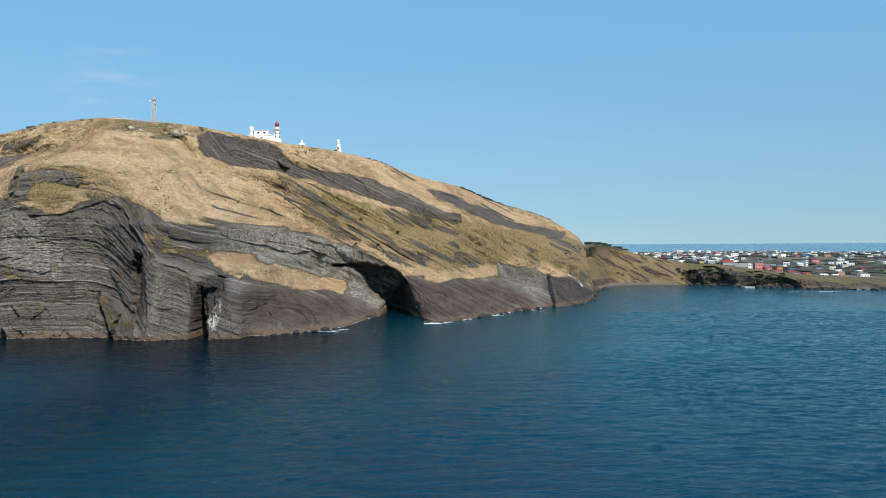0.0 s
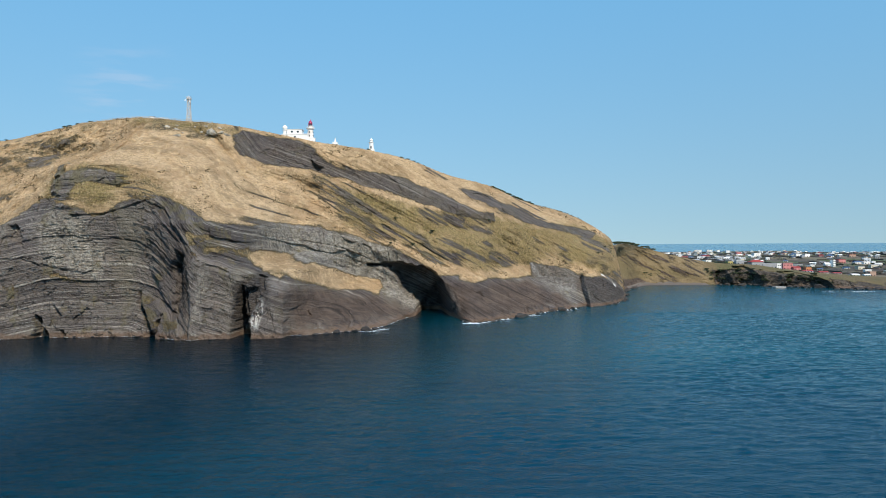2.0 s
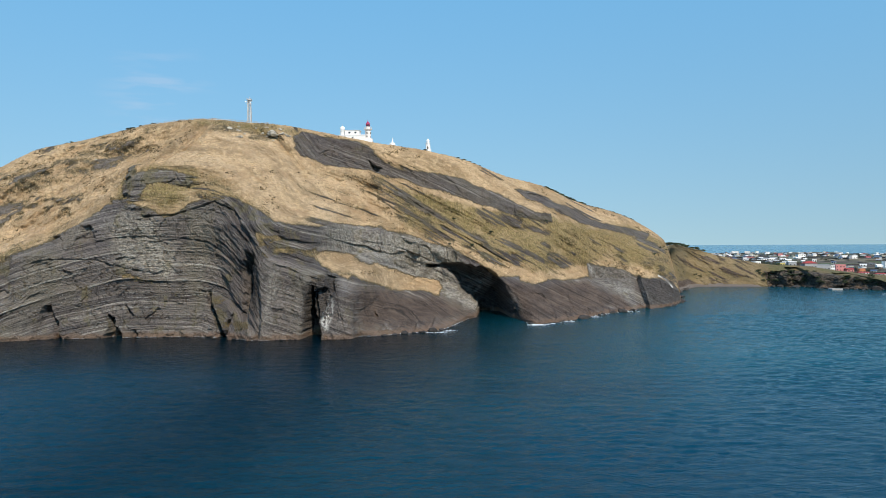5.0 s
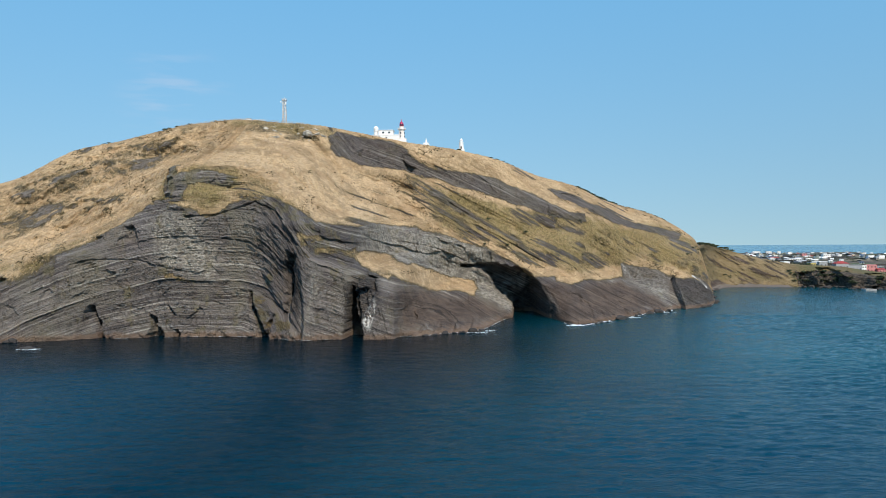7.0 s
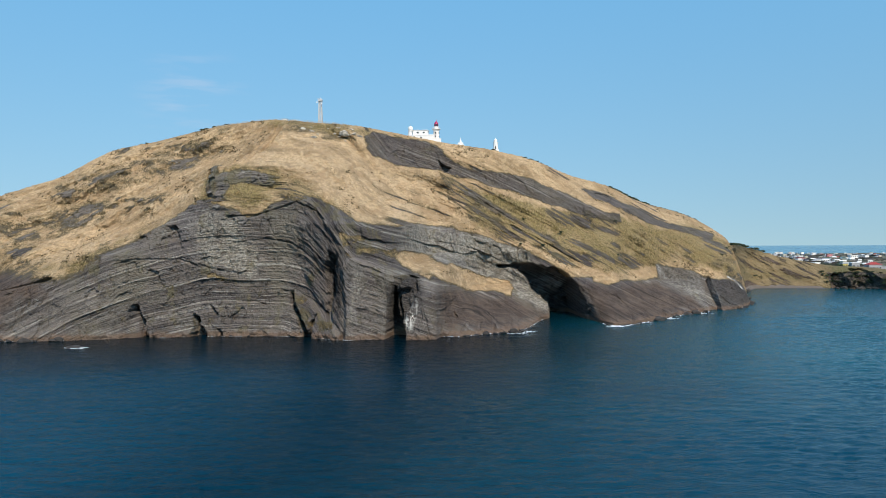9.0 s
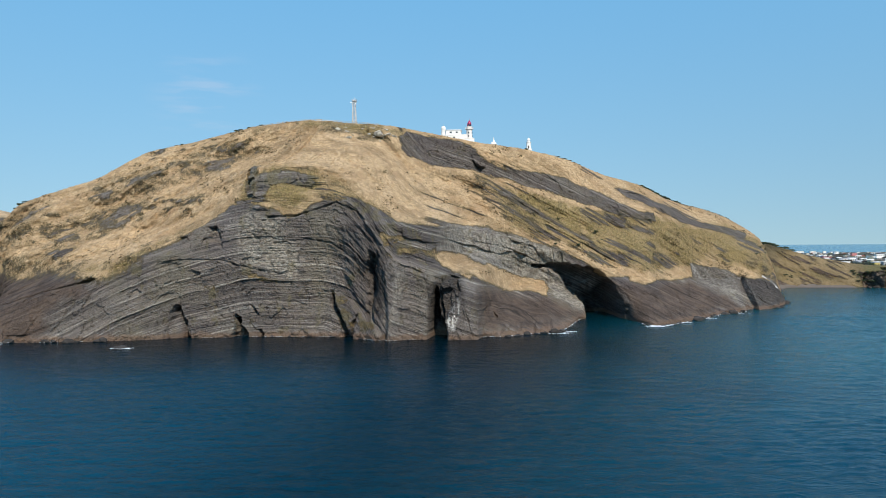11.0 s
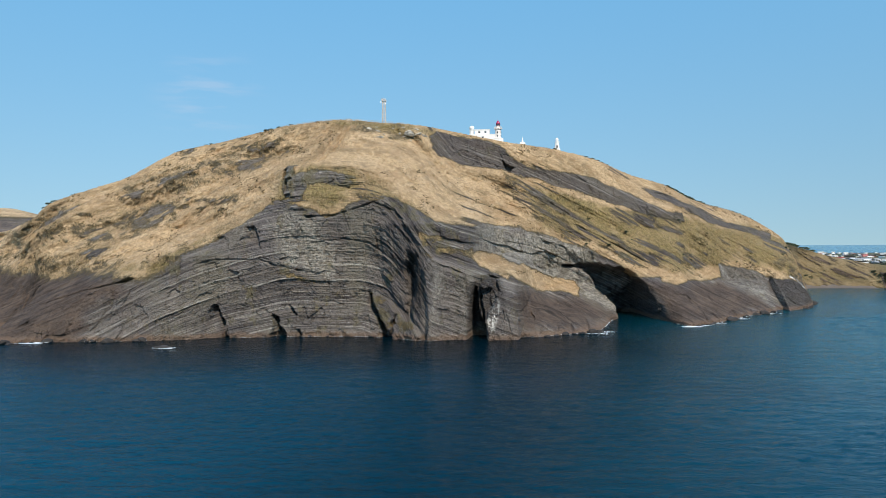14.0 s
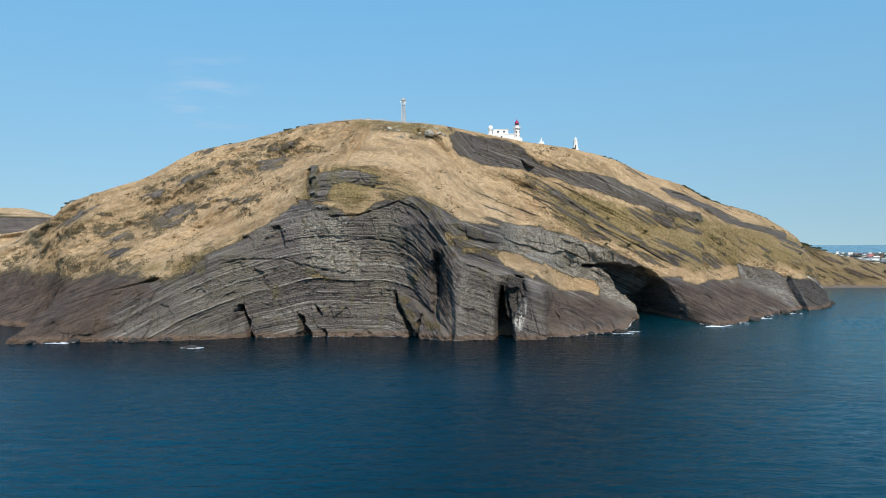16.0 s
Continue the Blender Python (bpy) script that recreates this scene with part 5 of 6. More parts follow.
# ---- the summit: lighthouse, keeper's house, old light, shrine, mast ----
def lighthouse():
    t = tagged(thing("lighthouse", -111.6, 512, 112.3), "cream-white round lighthouse tower with a crimson lantern dome", "lighthouse")
    w = MAT["ivory"]
    part("base", turned([(3.3, -1.5), (3.3, 3.3), (3.45, 3.35), (3.45, 3.75), (3.3, 3.8), (3.0, 3.8)]), w, t)
    shaft = part("shaft", turned([(2.15, 3.8), (2.05, 6), (1.9, 9.2), (1.95, 9.3), (2.3, 9.8), (2.3, 9.9)]), w, t)
    for h, a in ((5.2, -100), (7.6, -100), (5.2, -20), (7.6, -20)):
        ca, sa = math.cos(radians(a)), math.sin(radians(a))
        win = part("window", box(-0.35, 0.35, -0.12, 0.12, -0.6, 0.6, 0.03), MAT["glass"], shaft)
        win.matrix_local = pose(ca * 2.05, sa * 2.05, h, 0, 0, a + 90)
    part("gallery", turned([(2.3, 9.9), (2.75, 10.0), (2.75, 10.35), (1.5, 10.4)]), w, t)
    rail = bmesh.new()
    for k in range(16):
        a, b = 2 * math.pi * k / 16, 2 * math.pi * (k + 1) / 16
        add_bar(rail, (2.6 * math.cos(a), 2.6 * math.sin(a), 10.3), (2.6 * math.cos(a), 2.6 * math.sin(a), 11.4), 0.05)
        for h in (10.85, 11.4):
            add_bar(rail, (2.6 * math.cos(a), 2.6 * math.sin(a), h), (2.6 * math.cos(b), 2.6 * math.sin(b), h), 0.05)
    part("railing", rail, w, t)
    part("watch_room", turned([(1.5, 10.4), (1.5, 11.7), (1.75, 11.8), (1.75, 12.0), (1.4, 12.0)]), w, t)
    part("lantern_glass", turned([(1.3, 12.0), (1.3, 13.6)], 12), MAT["glass"], t)
    bars = bmesh.new()
    for k in range(12):
        a = 2 * math.pi * k / 12
        add_bar(bars, (1.34 * math.cos(a), 1.34 * math.sin(a), 12.0), (1.34 * math.cos(a), 1.34 * math.sin(a), 13.6), 0.06)
    part("glazing_bar", bars, MAT["dome"], t)
    dome = part("dome", turned([(1.35, 13.5), (1.37, 13.75), (1.2, 14.4), (0.85, 15.0), (0.4, 15.45), (0.2, 15.65), (0.28, 15.95), (0.15, 16.25), (0.04, 16.3), (0.03, 17.2)]), MAT["dome"], t, "crimson lantern dome")
    for p in dome.data.polygons:
        p.use_smooth = True


def keepers_house():
    t = tagged(thing("keepers_house", -121, 514, 115.2), "long white flat-roofed keeper's house beside the lighthouse", "house")
    w = MAT["white"]
    part("lower_wall", box(-10, 8, -3.2, 5, -6, 3.2, 0.08), w, t)
    part("parapet", box(-10.2, 8.2, -3.4, 5.2, 3.2, 3.75, 0.06), w, t)
    upper = part("upper_wall", box(-6.4, 3.6, -2.2, 4.6, 3.7, 6.7, 0.08), w, t)
    part("upper_parapet", box(-6.7, 3.9, -2.5, 4.9, 6.7, 7.1, 0.06), w, upper)
    for x in (-3.9, 0.2):
        part("window", box(x, x + 1.4, -2.26, -2.1, 4.7, 5.8, 0.02), MAT["glass"], upper)
    for x in (-7.4, -1.4):
        part("window", box(x, x + 1.1, -3.26, -3.1, 1.2, 2.2, 0.02), MAT["glass"], t)
    part("turret", turned([(1.5, 3.7), (1.5, 6.5), (1.8, 6.6), (1.8, 6.9), (1.4, 7.0)], 16), w, t).location = (-8.4, 0.5, 0)
    part("radar_dome", turned([(0.9, 7.0), (1.45, 7.5), (1.7, 8.3), (1.55, 9.1), (1.1, 9.7), (0.5, 10.0), (0.1, 10.1)], 16), w, t, "white radar dome").location = (-8.4, 0.5, 0)
    part("antenna", bar((-8.4, 0.5, 10), (-8.4, 0.5, 11.4), 0.06), MAT["steel"], t)
    # terrace wall along the slope
    part("terrace_wall", box(-12, 13, -6.2, -5.9, -6, 0.2, 0.05), w, t)


def old_light():
    t = tagged(thing("old_lighthouse", -71.8, 525.5, 109.4), "small white octagonal old lighthouse with a pointed cap", "lighthouse")
    w = MAT["white"]
    part("base", turned([(2.3, -3), (2.3, 0.6), (2.0, 0.7), (1.9, 0.75)], 8), w, t)
    part("shaft", turned([(1.75, 0.75), (1.45, 5.0), (1.8, 5.15), (1.8, 5.45), (1.1, 5.5)], 8), w, t)
    part("door", box(-0.45, 0.45, -1.78, -1.6, 0.75, 2.7, 0.02), MAT["door"], t)
    part("lantern", turned([(1.0, 5.5), (1.0, 6.7)], 8), w, t)
    part("cap", turned([(1.3, 6.7), (1.25, 6.9), (0.8, 7.6), (0.25, 8.0), (0.22, 8.3), (0.03, 8.4), (0.03, 9.0)], 12), w, t)


def shrine():
    t = tagged(thing("memorial", -95.3, 515, 110.6), "small white memorial with a slim pointed spire", "monument")
    w = MAT["white"]
    part("plinth", box(-2.5, 2.5, -2, 2, -1.2, 1.6, 0.08), w, t)
    part("body", box(-1.7, 1.7, -1.4, 1.4, 1.6, 3.0, 0.08), w, t)
    part("spire", turned([(0.75, 3.0), (0.6, 4.0), (0.25, 5.4), (0.04, 6.6)], 8), w, t)


def lattice_mast():
    t = tagged(thing("radio_mast", -184, 483, 122.9), "galvanised lattice radio mast with a top platform", "mast")
    s, wide, narrow, tall = plain("galvanised_steel", (0.56, 0.55, 0.53), 0.55), 1.3, 0.8, 15.4
    edge = lambda h: wide + (narrow - wide) * h / tall  # noqa: E731
    corners = ((-1, -1), (1, -1), (1, 1), (-1, 1))
    for cx, cy in corners:
        part("leg", bar((cx * wide, cy * wide, -4), (cx * narrow, cy * narrow, tall), 0.18), s, t)
    levels = [tall * k / 8 for k in range(9)]
    for lo, hi in zip(levels, levels[1:]):
        bm = bmesh.new()
        for (ax, ay), (bx, by) in zip(corners, corners[1:] + corners[:1]):
            a, b = edge(lo), edge(hi)
            add_bar(bm, (ax * a, ay * a, lo), (bx * b, by * b, hi), 0.09)
            add_bar(bm, (bx * a, by * a, lo), (ax * b, ay * b, hi), 0.09)
            add_bar(bm, (ax * b, ay * b, hi), (bx * b, by * b, hi), 0.14)
        part("brace", bm, s, t)
    part("platform", box(-1.4, 1.4, -1.4, 1.4, tall - 0.8, tall - 0.4, 0.05), s, t)
    rail = bmesh.new()
    for (ax, ay), (bx, by) in zip(corners, corners[1:] + corners[:1]):
        for h in (0.4, 1.0):
            add_bar(rail, (ax * 1.35, ay * 1.35, tall - 0.4 + h), (bx * 1.35, by * 1.35, tall - 0.4 + h), 0.07)
        add_bar(rail, (ax * 1.35, ay * 1.35, tall - 0.4), (ax * 1.35, ay * 1.35, tall + 0.7), 0.07)
    part("railing", rail, s, t)
    for x, y, h in ((-1.6, -2.2, tall - 1.8), (1.5, -2.2, tall - 2.6)):
        part("dish", turned([(0.08, 0), (0.3, 0.08), (0.42, 0.2), (0.45, 0.24)], 14), MAT["white"], t).matrix_local = pose(x, y, h, 90, 0, 0)
    part("antenna", bar((0, 0, tall - 0.4), (0, 0, tall + 1.8), 0.1), s, t)
    for h, w in ((tall - 1.6, 2.3), (tall - 2.8, 1.8)):
        part("crossarm", bar((-w, -1.0, h), (w, -1.0, h), 0.08), s, t)


def lookout():
    t = tagged(thing("lookout_platform", -205, 480, 123.7), "pale timber lookout platform with a railing on the summit", "platform")
    part("deck", box(-7, 9, -2, 4, -2.6, 0.1, 0.04), MAT["concrete"], t)
    for k in range(9):
        x = -6.9 + 15.8 * k / 8
        part("post", box(x - 0.09, x + 0.09, -1.98, -1.8, 0.1, 1.25), MAT["white"], t)
    for h in (0.6, 1.2):
        part("rail", bar((-6.9, -1.9, h), (8.9, -1.9, h), 0.07), MAT["white"], t)
    part("kiosk", box(-3.2, -0.4, 0.5, 3.2, 0.1, 2.3, 0.05), MAT["white"], t)
    part("kiosk_roof", box(-3.5, -0.1, 0.2, 3.5, 2.3, 2.55, 0.05), MAT["grey_roof"], t)


def ridge_fence():
    t = tagged(thing("ridge_fence", -210, 470, 120), "pale timber post-and-rail fence along the grassy ridge", "fence")
    stations = [on_hill(-248 + 3.2 * k, 1.6) for k in range(26)]
    spots = [Vector(p) - Vector((-210, 470, 120)) for p in stations]
    for p in spots:
        part("post", box(p.x - 0.09, p.x + 0.09, p.y - 0.09, p.y + 0.09, p.z - 1.2, p.z + 1.25, 0.02), MAT["timber"], t)
    for a, b in zip(spots, spots[1:]):
        for h in (0.65, 1.15):
            part("rail", bar(a + Vector((0, 0, h)), b + Vector((0, 0, h)), 0.07), MAT["timber"], t)


MAT["timber"] = plain("weathered_timber", (0.46, 0.42, 0.36), 0.85, spread=0.15)
lighthouse(), keepers_house(), old_light(), shrine(), lattice_mast(), lookout(), ridge_fence()


# ---- the village ----
def house(x, y, wide, tall, wall, roof, kind, turn=0.0, deep=None, label="", z=None):
    """A village house: walls, parapet or pitched roof, windows and a door towards the sea."""
    deep = deep or max(7.0, wide * 0.6)
    z = float(land_z(x, y)) - 0.3 if z is None else z
    t = tagged(thing("house", x, y, z, turn), label or "white plastered village house with a flat roof", "house", "village houses")
    hw, body = wide / 2, tall if kind == "flat" else tall * 0.66
    part("wall", box(-hw, hw, 0, deep, -1.5, body, 0.05), MAT[wall], t)
    if kind == "flat":
        part("parapet", box(-hw - 0.25, hw + 0.25, -0.25, deep + 0.25, body, body + 0.5, 0.05), MAT[roof], t)
    else:
        bm = bmesh.new()
        o, ridge = 0.5, hw - (min(hw, deep / 2) if kind == "hip" else -0.5)
        low = [bm.verts.new(c) for c in ((-hw - o, -o, body), (hw + o, -o, body), (hw + o, deep + o, body), (-hw - o, deep + o, body))]
        up = [bm.verts.new((-max(ridge, 0.3), deep / 2, tall)), bm.verts.new((max(ridge, 0.3), deep / 2, tall))]
        for f in ((low[0], low[1], up[1], up[0]), (low[2], low[3], up[0], up[1]), (low[1], low[2], up[1]), (low[3], low[0], up[0]), low[::-1]):
            bm.faces.new(f)
        part("roof", bm, MAT[roof], t)
    floors, bays = max(1, int(body // 2.9)), max(2, int(wide // 3.2))
    for f in range(floors):
        h0 = 0.9 + f * body / floors
        for b in range(bays):
            cx = -hw + wide * (b + 0.5) / bays
            if f == 0 and b == bays // 2:
                part("door", box(cx - 0.5, cx + 0.5, -0.06, 0.1, 0, 2.05), MAT["door"], t)
            else:
                part("window", box(cx - 0.65, cx + 0.65, -0.05, 0.1, h0, h0 + 1.2), MAT["glass"], t)
    return t


WHITE, RED = "white plastered village house with a flat roof", "white house under a bright red roof"
NEAR = [
    (309, 806, 15, 8.0, "grey", "red_roof", "hip", "two-storey restaurant under a broad red tiled roof"),
    (283, 814, 6, 4.0, "yellow", "grey_roof", "flat", "low yellow-painted shop with a flat roof"),
    (295, 818, 9, 5.0, "grey", "white", "flat", "pale grey commercial block with a white roof edge"),
    (331, 826, 15, 6.0, "grey", "grey_roof", "flat", "dark grey glazed two-storey cafe"),
    (343, 832, 5, 7.0, "white", "white", "flat", WHITE),
    (372, 876, 12, 8.0, "pink", "pink", "flat", "salmon-red stepped guest house"),
    (381, 872, 9, 5.0, "pink", "red_roof", "gable", "salmon-red wing of a guest house"),
    (393, 870, 7, 4.6, "orange", "orange", "flat", "bright orange single-storey house"),
    (356, 792, 11, 3.4, "white", "red_roof", "gable", RED), (371, 788, 10, 3.6, "white", "red_roof", "gable", RED), (384, 786, 9, 3.6, "white", "red_roof", "gable", RED),
    (398, 778, 8, 3.4, "white", "white", "gable", "small white gabled cabin"),
    (409, 776, 6, 3.8, "white", "white", "gable", "small white gabled cabin"),
]
MIDDLE = [
    (424, 794, 8, 5.5, "tan", "tan", "flat", "tan rendered two-storey house"),
    (448, 792, 11, 3.6, "white", "white", "flat", WHITE),
    (485, 1009, 9, 6.4, "white", "white", "gable", "white chapel-like house with a gable"),
    (491, 1006, 4, 10, "white", "white", "flat", "slim white plastered tower beside a chapel-like house"),
    (547, 1095, 13, 6, "pink", "red_roof", "flat", "deep red painted village house"),
    (561, 1077, 12, 5, "white", "blue_roof", "gable", "white house under a blue sheet roof"),
    (427, 1316, 15, 4.5, "cream", "red_roof", "gable", RED), (414, 1213, 12, 4.4, "white", "grey_roof", "gable", "white house under a grey roof"),
    (424, 1210, 11, 4, "white", "white", "gable", "white house under a pale roof"),
    (558, 1422, 16, 7, "white", "white", "flat", WHITE), (626, 1692, 12, 7, "pink", "grey_roof", "flat", "salmon rendered village house"),
]
FAR = [
    (498, 1920, 22, 5, "white", "white", "flat", WHITE), (801, 2505, 34, 8, "white", "white", "flat", WHITE), (829, 2475, 26, 8, "white", "white", "flat", WHITE),
    (766, 2218, 13, 9, "white", "white", "flat", "tall white block among low houses"), (748, 2091, 19, 8.5, "white", "white", "flat", WHITE),
    (643, 1562, 12, 6, "white", "white", "flat", WHITE), (620, 1390, 16, 6, "white", "white", "flat", WHITE), (597, 1307, 15, 6.5, "white", "white", "flat", WHITE),
    (644, 1355, 12, 4.5, "pink", "red_roof", "gable", "salmon house under a red roof"), (634, 1302, 18, 4.5, "white", "blue_roof", "gable", "white house under a blue sheet roof"),
    (669, 1297, 17, 6, "tan", "red_roof", "flat", "brown-red rendered two-storey village house"),
]
for row in NEAR + MIDDLE + FAR:
    x, y, wide, tall, wall, roof, kind, label = row
    wide, tall = wide * (0.65 if row in FAR else 0.9), tall * (0.8 if row in FAR else 0.9)
    house(x, y, wide, tall, wall, roof, kind, random.uniform(-12, 12), label=label)
# the scattered rest of the village
MAT["wash"] = plain("weathered_whitewash", (0.52, 0.51, 0.47), 0.85, spread=0.2)
STYLES = [("white", "white", "flat", WHITE), ("wash", "grey_roof", "gable", "white house under a grey roof"), ("wash", "white", "gable", "whitewashed low house under a pale roof"),
          ("cream", "grey_roof", "flat", "cream rendered village house with a flat roof"), ("wash", "blue_roof", "gable", "white house under a blue sheet roof"),
          ("grey", "grey_roof", "gable", "low grey stone farmhouse"), ("tan", "red_roof", "gable", "brown house under a red roof"), ("white", "white", "flat", WHITE), ("wash", "dark_roof", "gable", "whitewashed house under a dark slate roof"), ("tan", "dark_roof", "hip", "brown stone house under a dark hipped roof"), ("grey", "dark_roof", "gable", "grey stone house under a dark roof"),
          ("grey", "grey_roof", "flat", "low grey stone farm building"), ("cream", "white", "gable", "cream house under a pale roof"), ("white", "white", "gable", "white house under a pale roof")]
village = random.Random(5)
placed = [(r[0], r[1]) for r in NEAR + MIDDLE + FAR]
while len(placed) < 36 + 290:
    y = 880 + 1750 * village.random() ** 1.25
    x = y * village.uniform(0.27, 0.66) - 10
    if (x > 0.455 * y and y > 2150) or min(math.hypot(x - a, y - b) for a, b in placed) < 13:
        continue
    placed.append((x, y))
    wall, roof, kind, label = village.choice(STYLES)
    house(x, y, village.uniform(4.5, 9), village.uniform(2.7, 4.2), wall, roof, kind, village.uniform(-35, 35), label=label)


# ---- breakwater, jetty ----
def breakwater():
    t = tagged(thing("breakwater", 1240, 2340, 0), "long pale concrete breakwater on the far shore", "breakwater")
    part("mole", box(-180, 330, -4, 4, -3, 4.5, 0.4), MAT["concrete"], t)
    part("parapet", box(-180, 330, 2.2, 3.6, 4.5, 6.2, 0.2), MAT["concrete"], t)


def jetty():
    t = tagged(thing("jetty", 296, 724, 0), "short concrete landing jetty at the foot of the headland", "jetty")
    part("slab", box(-4, 6, -2, 7, -2, 1.2, 0.15), MAT["concrete"], t)
    part("kerb", box(-4, 6, -2, -1.4, 1.2, 1.5, 0.05), MAT["concrete"], t)


breakwater(), jetty()


# ---- shrubs ----
def leaf_material(name, lo, hi):
    m = Nodes(name)
    pick = m.tree.nodes.new("ShaderNodeNewGeometry").outputs["Random Per Island"]
    m.set(Base_Color=m.mix(pick, lo, hi), Roughness=0.8)
    return m.mat


MAT["leaf"] = leaf_material("shrub_leaves", (0.020, 0.032, 0.014), (0.070, 0.090, 0.035))
MAT["stem"] = plain("bark", (0.10, 0.075, 0.05), 0.9)
MAT["basalt"] = plain("dark_boulder", (0.042, 0.037, 0.033), 0.9, spread=0.3, scale=1.5, bump=0.1)
MAT["pale_rock"] = plain("pale_boulder", (0.40, 0.36, 0.29), 0.9, spread=0.4, scale=1.2, bump=0.08)


def leaf_mass(rng, wide, tall, count, size):
    """Many small leaves in an uneven crown."""
    bm = bmesh.new()
    lobes = [(rng.uniform(-wide, wide) * 0.6, rng.uniform(-wide, wide) * 0.6, rng.uniform(0.35, 0.75) * tall, rng.uniform(0.35, 0.6)) for _ in range(7)]
    for _ in range(count):
        lx, ly, lz, r = rng.choice(lobes)
        d = Vector((rng.gauss(0, 1), rng.gauss(0, 1), rng.gauss(0, 0.8))).normalized() * r * rng.uniform(0.55, 1.05)
        c = Vector((lx + d.x * wide, ly + d.y * wide, max(0.05, lz + d.z * tall * 0.6)))
        turn = Euler((rng.uniform(-1, 1), rng.uniform(-1, 1), rng.uniform(0, 6.3))).to_matrix()
        s = size * rng.uniform(0.6, 1.4)
        bm.faces.new([bm.verts.new(c + turn @ Vector(v) * s) for v in ((-0.5, 0, 0), (0, -0.32, 0.08), (0.6, 0, 0), (0, 0.32, 0.08))])
    return bm


def shrub(seed, wide, tall, label):
    rng = random.Random(seed)
    t = tagged(thing("shrub", 0, 0, 0), label, "shrub", "shrubs on the ridge")
    part("foliage", leaf_mass(rng, wide, tall, 420, 0.42), MAT["leaf"], t)
    for k in range(3):
        a = rng.uniform(0, 6.3)
        bm = bmesh.new()
        tip = Vector((math.cos(a) * wide * 0.4, math.sin(a) * wide * 0.4, tall * 0.6))
        bmesh.ops.create_cone(bm, cap_ends=True, segments=6, radius1=0.09, radius2=0.03, depth=tip.length + 0.4,
                              matrix=Matrix.Translation(tip * 0.4) @ tip.to_track_quat("Z", "Y").to_matrix().to_4x4())
        part("stem", bm, MAT["stem"], t)
    return t


kinds = [shrub(1, 1.7, 1.5, "wind-clipped dark green shrub on the grassy ridge"), shrub(2, 2.1, 1.9, "dense rounded dark evergreen shrub on the ridge"),
         shrub(3, 1.3, 1.1, "low dark green shrub among dry grass")]
first = [True, True, True]
ridge = random.Random(9)


def plant(kind, x, y, z, scale):
    m = pose(x, y, z - 0.15, 0, 0, ridge.uniform(0, 360)) @ Matrix.Diagonal((scale, scale, scale, 1))
    if first[kind]:
        first[kind] = False
        kinds[kind].matrix_world = m
    else:
        copy_thing(kinds[kind], m)


for kind, x, scale in ((1, -259, 0.9), (1, -256, 0.8), (0, -251, 0.9), (1, -242.5, 1.1), (0, -300, 0.9), (0, -296.5, 0.8), (2, -318, 0.9), (2, -322, 0.8), (1, -405, 1.5),
                       (1, -401, 1.3), (0, -409, 1.2), (2, -94, 0.9), (0, -73.5, 0.9), (1, -51.5, 0.8), (0, -47, 0.9), (0, -43, 0.8), (2, -40, 0.9), (2, -36, 0.8)):
    px, py, pz = on_hill(x, ridge.uniform(0.5, 2.5))
    plant(kind, px, py, pz, scale)
for k in range(16):  # dark trees on the ridge behind the cove
    px, py, pz = on_hill(138 + 62 * k / 15 + ridge.uniform(-2, 2), ridge.uniform(4, 16))
    plant(ridge.choice((0, 1)), px, py, pz, ridge.uniform(1.3, 2.2))
for k in range(22):  # the hedge below the right-hand ridge
    px, py, pz = on_hill(16 + 36 * k / 21 + ridge.uniform(-0.6, 0.6), ridge.uniform(0.3, 3))
    plant(ridge.choice((0, 1)), px, py, pz, ridge.uniform(0.8, 1.25))
for k in range(16):
    px, py, pz = on_hill(54 + 42 * k / 15 + ridge.uniform(-1.5, 1.5), ridge.uniform(0.3, 2))
    plant(2, px, py, pz, ridge.uniform(0.6, 1.0))


def on_face(x, z):
    """A place on the hill's seaward face, its fine relief included."""
    xs, ys, zs = SURFACE
    k = int(np.clip(np.searchsorted(xs, x), 0, len(xs) - 1))
    return float(np.interp(z, zs[:, k], ys[:, k]))


for k in range(34):  # shrubs at the damp foot of the slope above the cove and on the green shoulder
    x, z = (ridge.uniform(132, 215), ridge.uniform(6, 20)) if k < 18 else (ridge.uniform(96, 118), ridge.uniform(30, 46)) if k < 24 else (ridge.uniform(-60, 60), ridge.uniform(30, 66))
    plant(2 if k % 3 else 0, x, on_face(x, z) - 0.6, z, ridge.uniform(0.5, 1.1))


for k in range(60):  # dark thickets in the clefts and on the brow of the low headland
    x, z = (ridge.uniform(272, 298), ridge.uniform(4, 18)) if k < 26 else (ridge.uniform(312, 342), ridge.uniform(4, 12)) if k < 46 else (ridge.uniform(250, 272), ridge.uniform(5, 16))
    plant(ridge.choice((0, 1)), x, on_face(x, z) - 0.8, z, ridge.uniform(1.0, 1.9))


# ---- boulders and rocks ----
def boulder_mesh(seed, squash=0.75):
    rng = random.Random(seed)
    bm = bmesh.new()
    bmesh.ops.create_icosphere(bm, subdivisions=3, radius=1.0)
    off = Vector((rng.uniform(0, 90), rng.uniform(0, 90), rng.uniform(0, 90)))
    cuts = [(Vector((rng.gauss(0, 1), rng.gauss(0, 1), rng.gauss(0, 1))).normalized(), rng.uniform(0.55, 0.85)) for _ in range(9)]
    for v in bm.verts:
        p = v.co.copy()
        for n, d in cuts:  # planes that split the stone into facets
            over = p.dot(n) - d
            if over > 0:
                p -= n * over
        p *= 1 + 0.10 * noise.noise(p * 2.2 + off) + 0.05 * noise.noise(p * 6 + off)
        v.co = (p.x, p.y, p.z * squash)
    return bm


